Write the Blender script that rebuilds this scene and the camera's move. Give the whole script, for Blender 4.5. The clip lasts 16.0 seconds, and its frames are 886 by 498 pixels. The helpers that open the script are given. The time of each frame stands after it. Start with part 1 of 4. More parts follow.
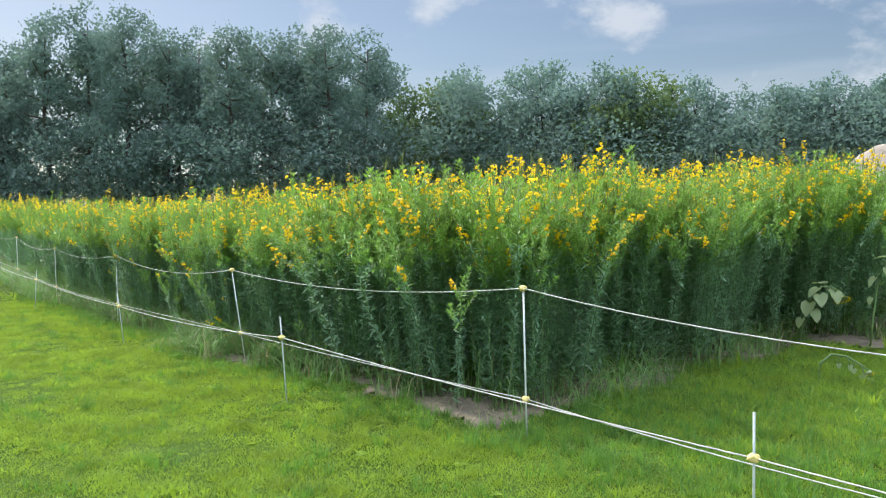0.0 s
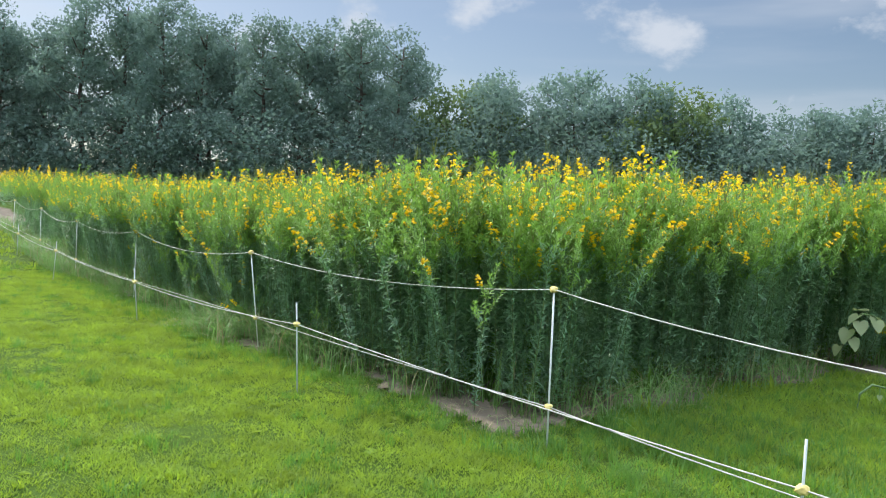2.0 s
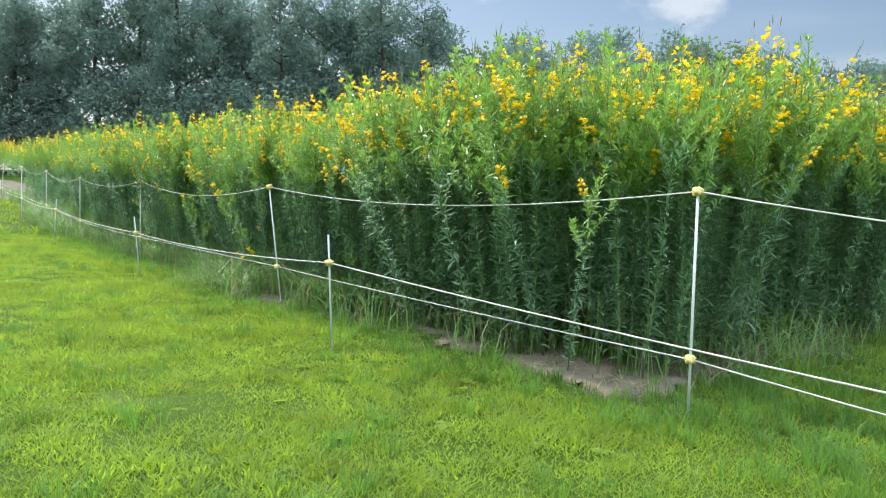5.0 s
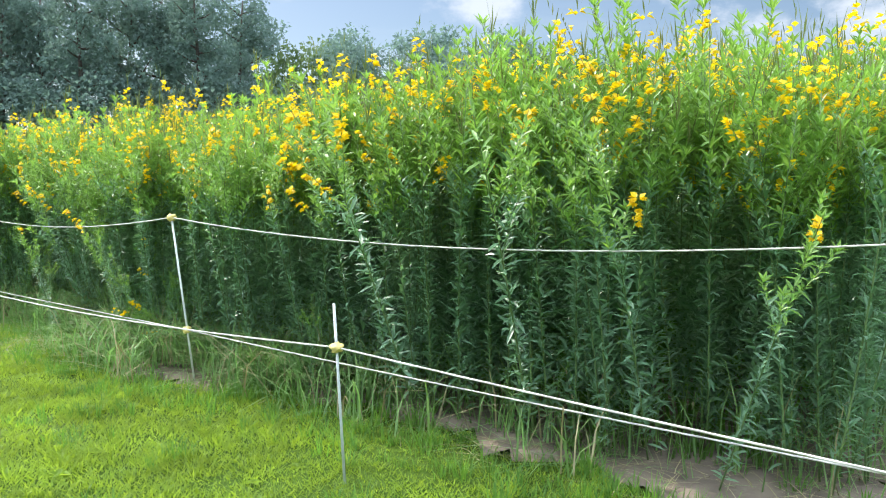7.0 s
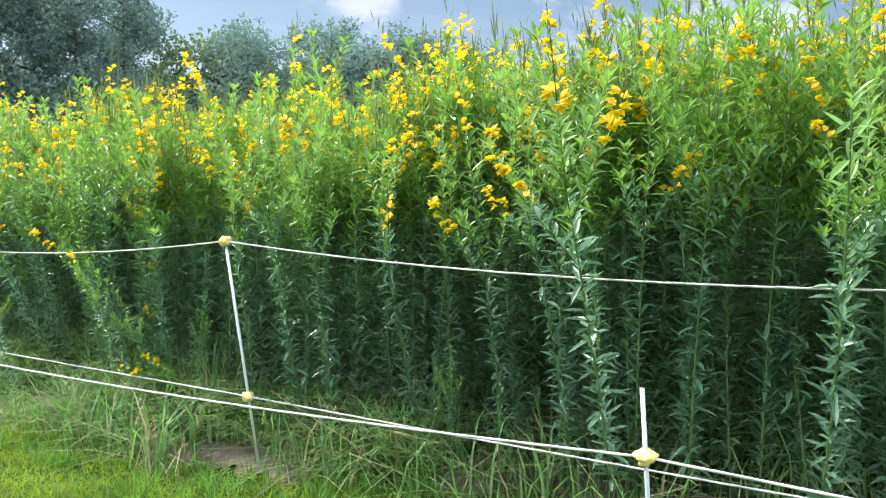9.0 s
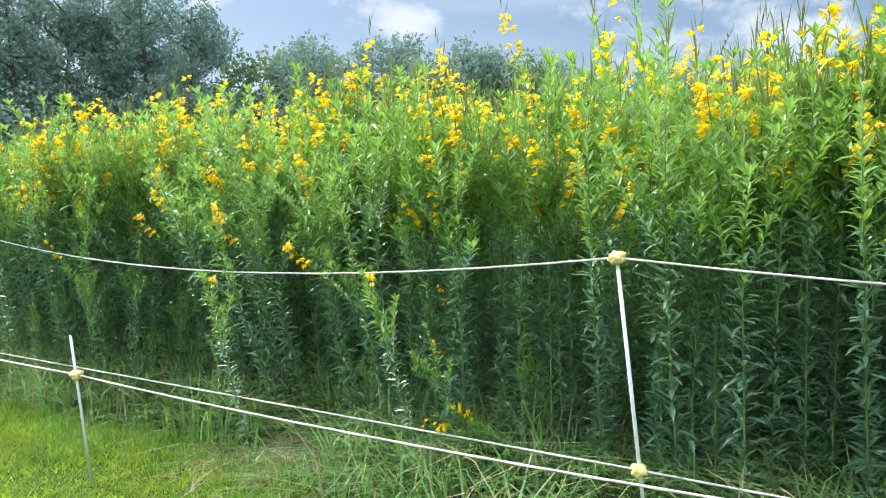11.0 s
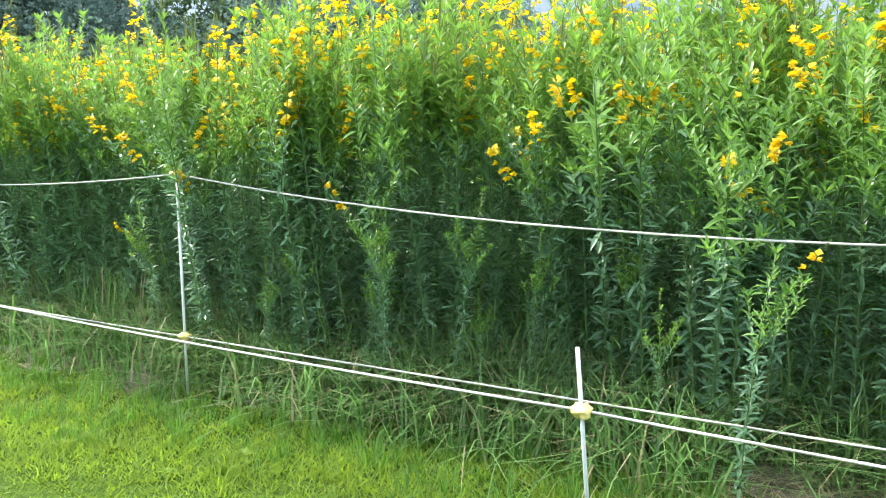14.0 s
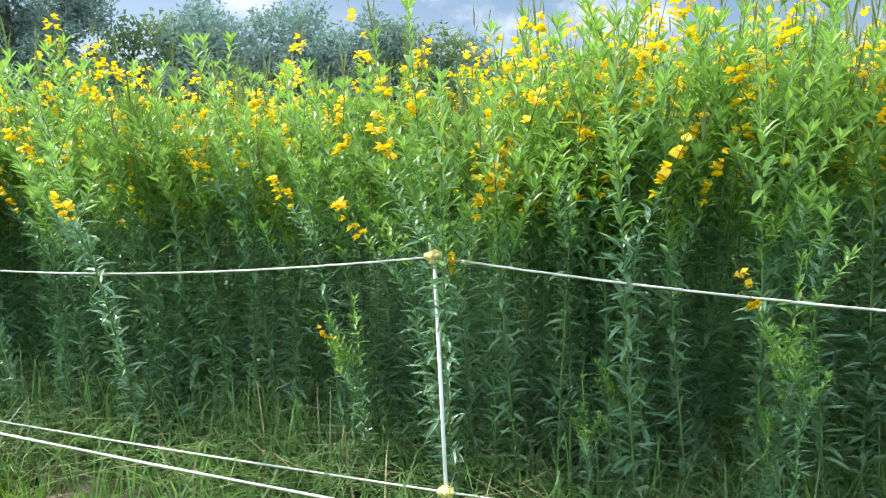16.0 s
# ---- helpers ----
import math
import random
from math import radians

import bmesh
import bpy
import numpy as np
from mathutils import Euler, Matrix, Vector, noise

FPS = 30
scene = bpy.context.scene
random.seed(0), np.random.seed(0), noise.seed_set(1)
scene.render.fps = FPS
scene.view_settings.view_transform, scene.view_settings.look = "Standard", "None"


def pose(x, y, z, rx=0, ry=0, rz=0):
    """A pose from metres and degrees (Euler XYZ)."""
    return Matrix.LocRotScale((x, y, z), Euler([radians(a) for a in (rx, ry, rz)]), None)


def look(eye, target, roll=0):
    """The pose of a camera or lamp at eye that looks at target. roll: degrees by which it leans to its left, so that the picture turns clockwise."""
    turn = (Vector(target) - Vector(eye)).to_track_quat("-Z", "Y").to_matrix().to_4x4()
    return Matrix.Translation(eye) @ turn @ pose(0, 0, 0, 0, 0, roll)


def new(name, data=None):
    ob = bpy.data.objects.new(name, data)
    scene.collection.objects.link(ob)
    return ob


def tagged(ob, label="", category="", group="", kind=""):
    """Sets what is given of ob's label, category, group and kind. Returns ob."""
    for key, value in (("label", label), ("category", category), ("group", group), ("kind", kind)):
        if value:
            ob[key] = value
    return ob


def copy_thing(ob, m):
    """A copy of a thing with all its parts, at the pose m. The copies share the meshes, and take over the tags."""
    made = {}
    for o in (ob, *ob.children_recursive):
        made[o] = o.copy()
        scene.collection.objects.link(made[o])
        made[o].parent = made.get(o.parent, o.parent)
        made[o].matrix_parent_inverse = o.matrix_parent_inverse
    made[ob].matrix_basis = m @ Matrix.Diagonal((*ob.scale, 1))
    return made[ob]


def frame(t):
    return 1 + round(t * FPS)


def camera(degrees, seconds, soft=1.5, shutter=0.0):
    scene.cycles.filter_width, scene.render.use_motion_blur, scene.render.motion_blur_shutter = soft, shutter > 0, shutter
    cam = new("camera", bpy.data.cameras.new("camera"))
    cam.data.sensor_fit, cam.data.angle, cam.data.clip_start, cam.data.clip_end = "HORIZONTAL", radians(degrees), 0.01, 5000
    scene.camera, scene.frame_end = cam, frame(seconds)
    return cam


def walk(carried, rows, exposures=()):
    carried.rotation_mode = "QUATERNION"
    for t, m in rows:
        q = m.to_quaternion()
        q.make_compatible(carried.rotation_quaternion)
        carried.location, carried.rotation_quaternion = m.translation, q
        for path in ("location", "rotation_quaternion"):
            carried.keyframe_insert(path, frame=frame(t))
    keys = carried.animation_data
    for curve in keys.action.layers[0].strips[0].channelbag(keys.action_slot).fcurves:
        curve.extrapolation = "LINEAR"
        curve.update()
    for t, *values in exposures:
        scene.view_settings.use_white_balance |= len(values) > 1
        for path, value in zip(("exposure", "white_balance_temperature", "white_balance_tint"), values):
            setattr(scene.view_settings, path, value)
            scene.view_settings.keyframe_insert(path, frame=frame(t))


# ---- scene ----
cam = camera(58.1, 16.0, soft=1.1)
PATH = [
    (0, (0.817, -0.63, 1.589), (0.576, 1.353, 1.493), -0.9),
    (0.5, (0.798, -0.605, 1.562), (0.532, 1.375, 1.472), 0.5),
    (1, (0.772, -0.524, 1.532), (0.494, 1.454, 1.434), 1.8),
    (1.5, (0.746, -0.448, 1.495), (0.469, 1.532, 1.429), 3.5),
    (2, (0.737, -0.352, 1.499), (0.442, 1.625, 1.411), 3.1),
    (2.5, (0.922, -0.168, 1.1), (0.518, 1.789, 1.015), 3.3),
    (3, (0.988, -0.122, 1.047), (0.565, 1.825, 0.865), 2.4),
    (3.5, (0.882, 0.065, 1.018), (0.462, 2.013, 0.857), 1.5),
    (4, (0.765, 0.374, 0.997), (0.372, 2.328, 0.837), 1.8),
    (4.5, (0.582, 0.742, 1.032), (0.223, 2.704, 0.883), 1.7),
    (4.7, (0.433, 0.869, 1.032), (0.066, 2.829, 0.879), 1.7),
    (6.8, (-0.963, 2.538, 1.139), (-0.864, 4.531, 1.008), 1.3),
    (7, (-1.099, 2.672, 1.166), (-0.982, 4.663, 1.021), 0.5),
    (7.5, (-1.449, 3.003, 1.182), (-1.207, 4.982, 1.031), 0.2),
    (8, (-1.699, 3.379, 1.196), (-1.333, 5.337, 1.023), 0.1),
    (8.2, (-1.798, 3.536, 1.215), (-1.404, 5.489, 1.043), 0.1),
    (10.3, (-2.857, 4.679, 1.21), (-2.454, 6.635, 1.096), -0.6),
    (10.5, (-2.957, 4.829, 1.18), (-2.586, 6.791, 1.068), -0.7),
    (11, (-3.323, 5.13, 1.161), (-3.023, 7.105, 1.053), -0.6),
    (11.5, (-3.698, 5.353, 1.161), (-3.455, 7.333, 1.016), -0.8),
    (12, (-4.016, 5.651, 1.13), (-3.812, 7.632, 0.949), -1.2),
    (12.5, (-4.324, 5.943, 1.117), (-4.137, 7.922, 0.901), -1.2),
    (13, (-4.617, 6.213, 1.119), (-4.357, 8.181, 0.868), -1.8),
    (13.5, (-4.888, 6.551, 1.119), (-4.498, 8.497, 0.867), -0.5),
    (14, (-5.201, 6.82, 1.144), (-4.686, 8.735, 0.882), 0.5),
    (14.5, (-5.49, 7.095, 1.169), (-4.85, 8.973, 0.917), -0.3),
    (15, (-5.673, 7.462, 1.162), (-5.038, 9.355, 1.033), 0.0),
    (15.5, (-6.04, 7.81, 1.213), (-5.352, 9.682, 1.063), -1.1),
    (16, (-6.194, 8.236, 1.219), (-5.53, 10.116, 1.058), -1.1),
]
walk(cam, [(t, look(eye, target, roll)) for t, eye, target, roll in PATH],
     exposures=[(0.0, 0.3), (2.0, 0.27), (2.5, 0.04), (3.0, 0.42), (3.5, 0.34), (4.5, 0.4), (7.0, 0.74), (10.5, 0.72), (13.0, 0.98), (14.5, 0.95), (15.5, 0.84), (16.0, 0.82)])

# ---- sky and sun ----
SUN_AZIMUTH = radians(52)      # to the left of +y
SUN_HEIGHT = radians(46)
sun_way = Vector((-math.sin(SUN_AZIMUTH) * math.cos(SUN_HEIGHT), math.cos(SUN_AZIMUTH) * math.cos(SUN_HEIGHT), math.sin(SUN_HEIGHT)))
world = bpy.data.worlds.new("world")
scene.world = world
world.use_nodes = True
wn, wl = world.node_tree.nodes, world.node_tree.links
wn.clear()
sky = wn.new("ShaderNodeTexSky")
sky.sky_type, sky.sun_disc = "NISHITA", False
sky.sun_elevation, sky.sun_rotation = SUN_HEIGHT, -SUN_AZIMUTH
sky.air_density, sky.dust_density, sky.ozone_density = 1.0, 1.2, 1.6
coords = wn.new("ShaderNodeTexCoord")
height_of = wn.new("ShaderNodeSeparateXYZ")
wl.new(coords.outputs["Generated"], height_of.inputs[0])


def cloud_layer(scale, place, size, detail, rough, low, high, most):
    """How much of the sky one sort of cloud covers."""
    stretch = wn.new("ShaderNodeMapping")
    stretch.inputs["Scale"].default_value, stretch.inputs["Location"].default_value = scale, place
    wl.new(coords.outputs["Generated"], stretch.inputs["Vector"])
    puff = wn.new("ShaderNodeTexNoise")
    puff.inputs["Scale"].default_value, puff.inputs["Detail"].default_value, puff.inputs["Roughness"].default_value = size, detail, rough
    wl.new(stretch.outputs["Vector"], puff.inputs["Vector"])
    reach = wn.new("ShaderNodeMapRange")
    reach.interpolation_type = "SMOOTHSTEP"
    reach.inputs["From Min"].default_value, reach.inputs["From Max"].default_value, reach.inputs["To Max"].default_value = low, high, most
    wl.new(puff.outputs["Fac"], reach.inputs["Value"])
    return reach.outputs["Result"]


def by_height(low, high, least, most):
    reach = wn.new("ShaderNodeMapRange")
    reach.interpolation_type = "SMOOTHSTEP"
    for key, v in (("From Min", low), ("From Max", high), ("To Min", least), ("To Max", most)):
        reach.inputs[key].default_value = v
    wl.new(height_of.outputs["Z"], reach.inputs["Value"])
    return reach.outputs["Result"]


def sum_of(how, a, b):
    m = wn.new("ShaderNodeMath")
    m.operation = how
    wl.new(a, m.inputs[0])
    wl.new(b, m.inputs[1])
    return m.outputs[0]


# thin veils drawn out along the horizon, small heaped clouds, and unseen cloud added overhead as fill light
veils = cloud_layer((1.2, 1.2, 9.0), (0.4, 1.3, 0.2), 1.6, 5.0, 0.5, 0.42, 0.80, 0.5)
heaps = cloud_layer((2.6, 2.6, 4.2), (3.1, 0.6, 0.9), 2.6, 9.0, 0.58, 0.50, 0.66, 0.8)
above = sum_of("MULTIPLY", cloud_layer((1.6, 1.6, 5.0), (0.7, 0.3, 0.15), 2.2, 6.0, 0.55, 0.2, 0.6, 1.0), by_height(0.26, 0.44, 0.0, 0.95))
# cloud colour; made far brighter out of view overhead to lift the shaded faces
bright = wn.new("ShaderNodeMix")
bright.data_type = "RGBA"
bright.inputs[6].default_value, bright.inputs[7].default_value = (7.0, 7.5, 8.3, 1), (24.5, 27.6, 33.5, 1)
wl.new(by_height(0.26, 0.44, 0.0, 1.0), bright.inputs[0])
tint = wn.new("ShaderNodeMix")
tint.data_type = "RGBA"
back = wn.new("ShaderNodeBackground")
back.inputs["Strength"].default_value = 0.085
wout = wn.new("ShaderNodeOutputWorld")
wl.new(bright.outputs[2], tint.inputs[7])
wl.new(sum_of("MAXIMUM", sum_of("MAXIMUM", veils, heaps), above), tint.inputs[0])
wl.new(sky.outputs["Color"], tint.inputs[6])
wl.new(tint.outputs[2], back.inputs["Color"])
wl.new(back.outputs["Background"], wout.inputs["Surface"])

sun = new("sun", bpy.data.lights.new("sun", "SUN"))
sun.data.energy, sun.data.angle, sun.data.color = 3.7, radians(0.6), (1.0, 0.95, 0.86)
sun.matrix_world = look(sun_way * 100, (0, 0, 0))


# ---- materials ----
def material(name):
    m = bpy.data.materials.new(name)
    m.use_nodes = True
    nt = m.node_tree
    return m, nt.nodes, nt.links, nt.nodes["Principled BSDF"], nt.nodes["Material Output"]


def mixed(nodes, links, fac, a, b):
    mx = nodes.new("ShaderNodeMix")
    mx.data_type = "RGBA"
    for socket, v in ((mx.inputs[6], a), (mx.inputs[7], b)):
        if isinstance(v, tuple):
            socket.default_value = (*v, 1)
        else:
            links.new(v, socket)
    links.new(fac, mx.inputs[0])
    return mx.outputs[2]


def noise_fac(nodes, links, scale, low, high, detail=4.0, space="Object"):
    tc = nodes.new("ShaderNodeTexCoord")
    nz = nodes.new("ShaderNodeTexNoise")
    nz.inputs["Scale"].default_value, nz.inputs["Detail"].default_value = scale, detail
    links.new(tc.outputs[space], nz.inputs["Vector"])
    rp = nodes.new("ShaderNodeMapRange")
    rp.inputs["From Min"].default_value, rp.inputs["From Max"].default_value = low, high
    links.new(nz.outputs["Fac"], rp.inputs["Value"])
    return rp.outputs["Result"]


def bumped(nodes, links, bsdf, scale, strength, distance=0.01, space="Object"):
    tc = nodes.new("ShaderNodeTexCoord")
    nz = nodes.new("ShaderNodeTexNoise")
    nz.inputs["Scale"].default_value, nz.inputs["Detail"].default_value = scale, 5.0
    links.new(tc.outputs[space], nz.inputs["Vector"])
    bp = nodes.new("ShaderNodeBump")
    bp.inputs["Strength"].default_value, bp.inputs["Distance"].default_value = strength, distance
    links.new(nz.outputs["Fac"], bp.inputs["Height"])
    links.new(bp.outputs["Normal"], bsdf.inputs["Normal"])


def leaf_material(name, dark, light, glow, through_part, rough=0.45, patch=1.2, gloss=0.5):
    """A thin leaf: gloss on its face, light passing through it; colour varies leaf by leaf and in patches."""
    m, n, l, bsdf, out = material(name)
    geo = n.new("ShaderNodeNewGeometry")
    c = mixed(n, l, geo.outputs["Random Per Island"], dark, light)
    swing = noise_fac(n, l, patch, 0.34, 0.66)
    c = mixed(n, l, swing, c, mixed(n, l, geo.outputs["Random Per Island"], tuple(v * 0.72 for v in dark), light))
    g = mixed(n, l, swing, tuple(min(1, v * 1.12) for v in glow), tuple(v * 0.68 for v in glow))
    l.new(c, bsdf.inputs["Base Color"])
    bsdf.inputs["Roughness"].default_value = rough
    bsdf.inputs["Specular IOR Level"].default_value = gloss
    tr = n.new("ShaderNodeBsdfTranslucent")
    l.new(g, tr.inputs["Color"])
    mx = n.new("ShaderNodeMixShader")
    mx.inputs[0].default_value = through_part
    l.new(bsdf.outputs["BSDF"], mx.inputs[1])
    l.new(tr.outputs["BSDF"], mx.inputs[2])
    l.new(mx.outputs["Shader"], out.inputs["Surface"])
    return m


def plain_material(name, dark, light, scale, rough, bump=0.2, distance=0.004):
    m, n, l, bsdf, out = material(name)
    l.new(mixed(n, l, noise_fac(n, l, scale, 0.3, 0.7), dark, light), bsdf.inputs["Base Color"])
    bsdf.inputs["Roughness"].default_value = rough
    bumped(n, l, bsdf, scale * 4, bump, distance)
    return m


LEAF = leaf_material("mature_leaf", (0.08, 0.17, 0.10), (0.215, 0.36, 0.225), (0.27, 0.52, 0.19), 0.40, 0.36, 1.2, 0.65)
YOUNG = leaf_material("young_leaf", (0.11, 0.25, 0.045), (0.24, 0.42, 0.10), (0.31, 0.53, 0.08), 0.43, 0.40)
PETAL = leaf_material("petal", (0.89, 0.58, 0.01), (0.94, 0.71, 0.015), (0.97, 0.72, 0.01), 0.5, 0.5)
STEM = plain_material("stem", (0.08, 0.16, 0.045), (0.18, 0.26, 0.09), 9.0, 0.6)
BUD = leaf_material("bud", (0.12, 0.17, 0.05), (0.20, 0.22, 0.07), (0.2, 0.28, 0.04), 0.25)
GRASS = leaf_material("lawn_blade", (0.10, 0.18, 0.032), (0.25, 0.355, 0.056), (0.405, 0.565, 0.045), 0.5, 0.6, 2.6, 0.2)
WEED = leaf_material("long_grass", (0.085, 0.195, 0.06), (0.24, 0.38, 0.13), (0.26, 0.50, 0.11), 0.4, 0.5)
# darker green of lush growth, with some of the crop's shade put in
LUSH_SHADED_GRASS = leaf_material("lush_shaded_grass", (0.055, 0.14, 0.03), (0.15, 0.28, 0.06), (0.21, 0.43, 0.05), 0.45, 0.55, 2.6, 0.3)
STRAW = leaf_material("dry_straw", (0.27, 0.24, 0.12), (0.44, 0.39, 0.21), (0.33, 0.29, 0.13), 0.25, 0.7)
# blue-grey and lightened: haze over the far wood is put into the leaf colour
HAZED_TREE_LEAF = leaf_material("hazed_tree_leaf", (0.105, 0.165, 0.15), (0.17, 0.24, 0.21), (0.22, 0.34, 0.26), 0.4, 0.7, 0.15, 0.1)
PALE_TREE_LEAF = leaf_material("pale_tree_leaf", (0.09, 0.145, 0.075), (0.14, 0.205, 0.10), (0.22, 0.32, 0.10), 0.35, 0.7, 0.15, 0.1)
BARK = plain_material("bark", (0.05, 0.04, 0.035), (0.13, 0.11, 0.09), 6.0, 0.9, 0.6, 0.03)
SOIL = plain_material("soil", (0.10, 0.078, 0.055), (0.21, 0.168, 0.12), 5.0, 0.95, 0.7, 0.02)
PALE_EARTH = plain_material("pale_earth", (0.24, 0.20, 0.155), (0.34, 0.29, 0.23), 1.5, 0.95, 0.6, 0.08)
ROD = plain_material("white_rod", (0.62, 0.65, 0.63), (0.76, 0.78, 0.76), 14.0, 0.42, 0.1, 0.001)
GREY_ROD = plain_material("grey_rod", (0.42, 0.47, 0.45), (0.58, 0.62, 0.60), 14.0, 0.5, 0.1, 0.001)
TAPE = plain_material("yellow_wrap", (0.72, 0.55, 0.16), (0.85, 0.72, 0.30), 60.0, 0.7, 0.5, 0.003)
SUNFLOWER_LEAF = leaf_material("sunflower_leaf", (0.30, 0.38, 0.18), (0.42, 0.48, 0.27), (0.45, 0.55, 0.2), 0.4, 0.6)

# rope: fine twist
ROPE, n, l, bsdf, out = material("rope")
tc = n.new("ShaderNodeTexCoord")
wave = n.new("ShaderNodeTexWave")
wave.wave_type, wave.bands_direction = "BANDS", "DIAGONAL"
wave.inputs["Scale"].default_value, wave.inputs["Distortion"].default_value = 55.0, 1.0
l.new(tc.outputs["Object"], wave.inputs["Vector"])
l.new(mixed(n, l, wave.outputs["Fac"], (0.44, 0.42, 0.37), (0.68, 0.66, 0.61)), bsdf.inputs["Base Color"])
bsdf.inputs["Roughness"].default_value = 0.75
bp = n.new("ShaderNodeBump")
bp.inputs["Strength"].default_value, bp.inputs["Distance"].default_value = 0.5, 0.002
l.new(wave.outputs["Fac"], bp.inputs["Height"])
l.new(bp.outputs["Normal"], bsdf.inputs["Normal"])

# turf under the blades: thatch, green growth and worn spots
TURF, n, l, bsdf, out = material("turf")
base = mixed(n, l, noise_fac(n, l, 1.3, 0.35, 0.65), (0.05, 0.095, 0.012), (0.09, 0.15, 0.018))
base = mixed(n, l, noise_fac(n, l, 38.0, 0.35, 0.68), base, (0.045, 0.082, 0.011))
base = mixed(n, l, noise_fac(n, l, 0.55, 0.60, 0.72), base, (0.10, 0.14, 0.035))
l.new(base, bsdf.inputs["Base Color"])
bsdf.inputs["Roughness"].default_value = 0.9
bsdf.inputs["Specular IOR Level"].default_value = 0.08
bumped(n, l, bsdf, 60.0, 0.8, 0.03)


# ---- mesh tools ----
class Batch:
    """Many small pieces gathered into one mesh."""

    def __init__(self):
        self.v, self.f, self.count, self.spikes = [], [], 0, []

    def add(self, verts, faces, slot):
        self.v.append(np.asarray(verts, float))
        self.f.append((np.asarray(faces, int) + self.count, slot))
        self.count += len(verts)

    def arrays(self):
        return np.concatenate(self.v), self.f

    def spread(self, template, places, turns, sizes, leans=None):
        """Copies of another batch at places, turned about z, scaled."""
        tv, tf = template.arrays()
        k, nv = len(places), len(tv)
        if k == 0:
            return
        c, s = np.cos(turns)[:, None], np.sin(turns)[:, None]
        sz = np.asarray(sizes)[:, None]
        out_v = np.empty((k, nv, 3))
        out_v[:, :, 0] = (tv[None, :, 0] * c - tv[None, :, 1] * s) * sz
        out_v[:, :, 1] = (tv[None, :, 0] * s + tv[None, :, 1] * c) * sz
        out_v[:, :, 2] = tv[None, :, 2] * sz
        if leans is not None:
            out_v[:, :, 0] += out_v[:, :, 2] * leans[:, None, 0]
            out_v[:, :, 1] += out_v[:, :, 2] * leans[:, None, 1]
        out_v += np.asarray(places)[:, None, :]
        first = self.count
        self.v.append(out_v.reshape(-1, 3))
        steps = first + np.arange(k) * nv
        for faces, slot in tf:
            self.f.append(((faces[None] + steps[:, None, None]).reshape(-1, faces.shape[1]), slot))
        self.count += k * nv

    def mesh(self, name, materials, slots=None, smooth=False):
        verts, groups = self.arrays()
        if slots is not None:
            groups = [(f, slots.index(s)) for f, s in groups if s in slots]
            used = np.unique(np.concatenate([f.ravel() for f, _ in groups]))
            remap = np.zeros(len(verts), int)
            remap[used] = np.arange(len(used))
            verts, groups = verts[used], [(remap[f], s) for f, s in groups]
        me = bpy.data.meshes.new(name)
        me.vertices.add(len(verts))
        me.vertices.foreach_set("co", verts.ravel())
        loops = np.concatenate([f.ravel() for f, _ in groups])
        sizes = np.concatenate([np.full(len(f), f.shape[1]) for f, _ in groups])
        index = np.concatenate([np.full(len(f), s) for f, s in groups])
        me.loops.add(len(loops))
        me.loops.foreach_set("vertex_index", loops)
        me.polygons.add(len(sizes))
        me.polygons.foreach_set("loop_start", np.concatenate([[0], np.cumsum(sizes)[:-1]]))
        me.polygons.foreach_set("loop_total", sizes)
        me.polygons.foreach_set("material_index", index)
        me.polygons.foreach_set("use_smooth", np.full(len(sizes), smooth))
        for m in materials:
            me.materials.append(m)
        me.update(calc_edges=True)
        return me


def unit(a):
    return a / np.maximum(np.linalg.norm(a, axis=-1, keepdims=True), 1e-9)


def add_leaves(batch, at, way, length, width, droop, slot, fine, fold=0.18):
    """Lance-shaped leaves folded along the midrib; fine: eight faces, else two."""
    at, way = np.asarray(at, float), unit(np.asarray(way, float))
    k = len(at)
    length, width = np.broadcast_to(length, k)[:, None], np.broadcast_to(width, k)[:, None]
    side = unit(np.cross(way, np.array([0, 0, 1.0])) + 1e-6)
    up = np.cross(side, way)
    down = np.array([0, 0, -1.0])
    droop = np.broadcast_to(droop, k)[:, None]

    def spot(u, w, lift):
        return at + way * length * u + down * droop * length * u * u + side * width * w + up * width * lift
    if fine:
        pts = [spot(0, 0, 0), spot(.3, -.46, fold), spot(.3, 0, 0), spot(.3, .46, fold), spot(.68, -.42, fold), spot(.68, 0, 0), spot(.68, .42, fold), spot(1, 0, 0)]
        tris, quads = [(0, 2, 1), (0, 3, 2), (4, 5, 7), (5, 6, 7)], [(1, 2, 5, 4), (2, 3, 6, 5)]
    else:
        pts = [spot(0, 0, 0), spot(.45, -.5, fold), spot(1, 0, 0), spot(.45, .5, fold)]
        tris, quads = [(0, 2, 1), (0, 3, 2)], []
    m = len(pts)
    verts = np.stack(pts, 1).reshape(-1, 3)
    steps = (np.arange(k) * m)[:, None, None]
    first = True
    for fs in (tris, quads):
        if fs:
            faces = (np.array(fs)[None] + steps).reshape(-1, len(fs[0]))
            if first:
                batch.add(verts, faces, slot)
                start = batch.count - len(verts)
                first = False
            else:
                batch.f.append((faces + start, slot))


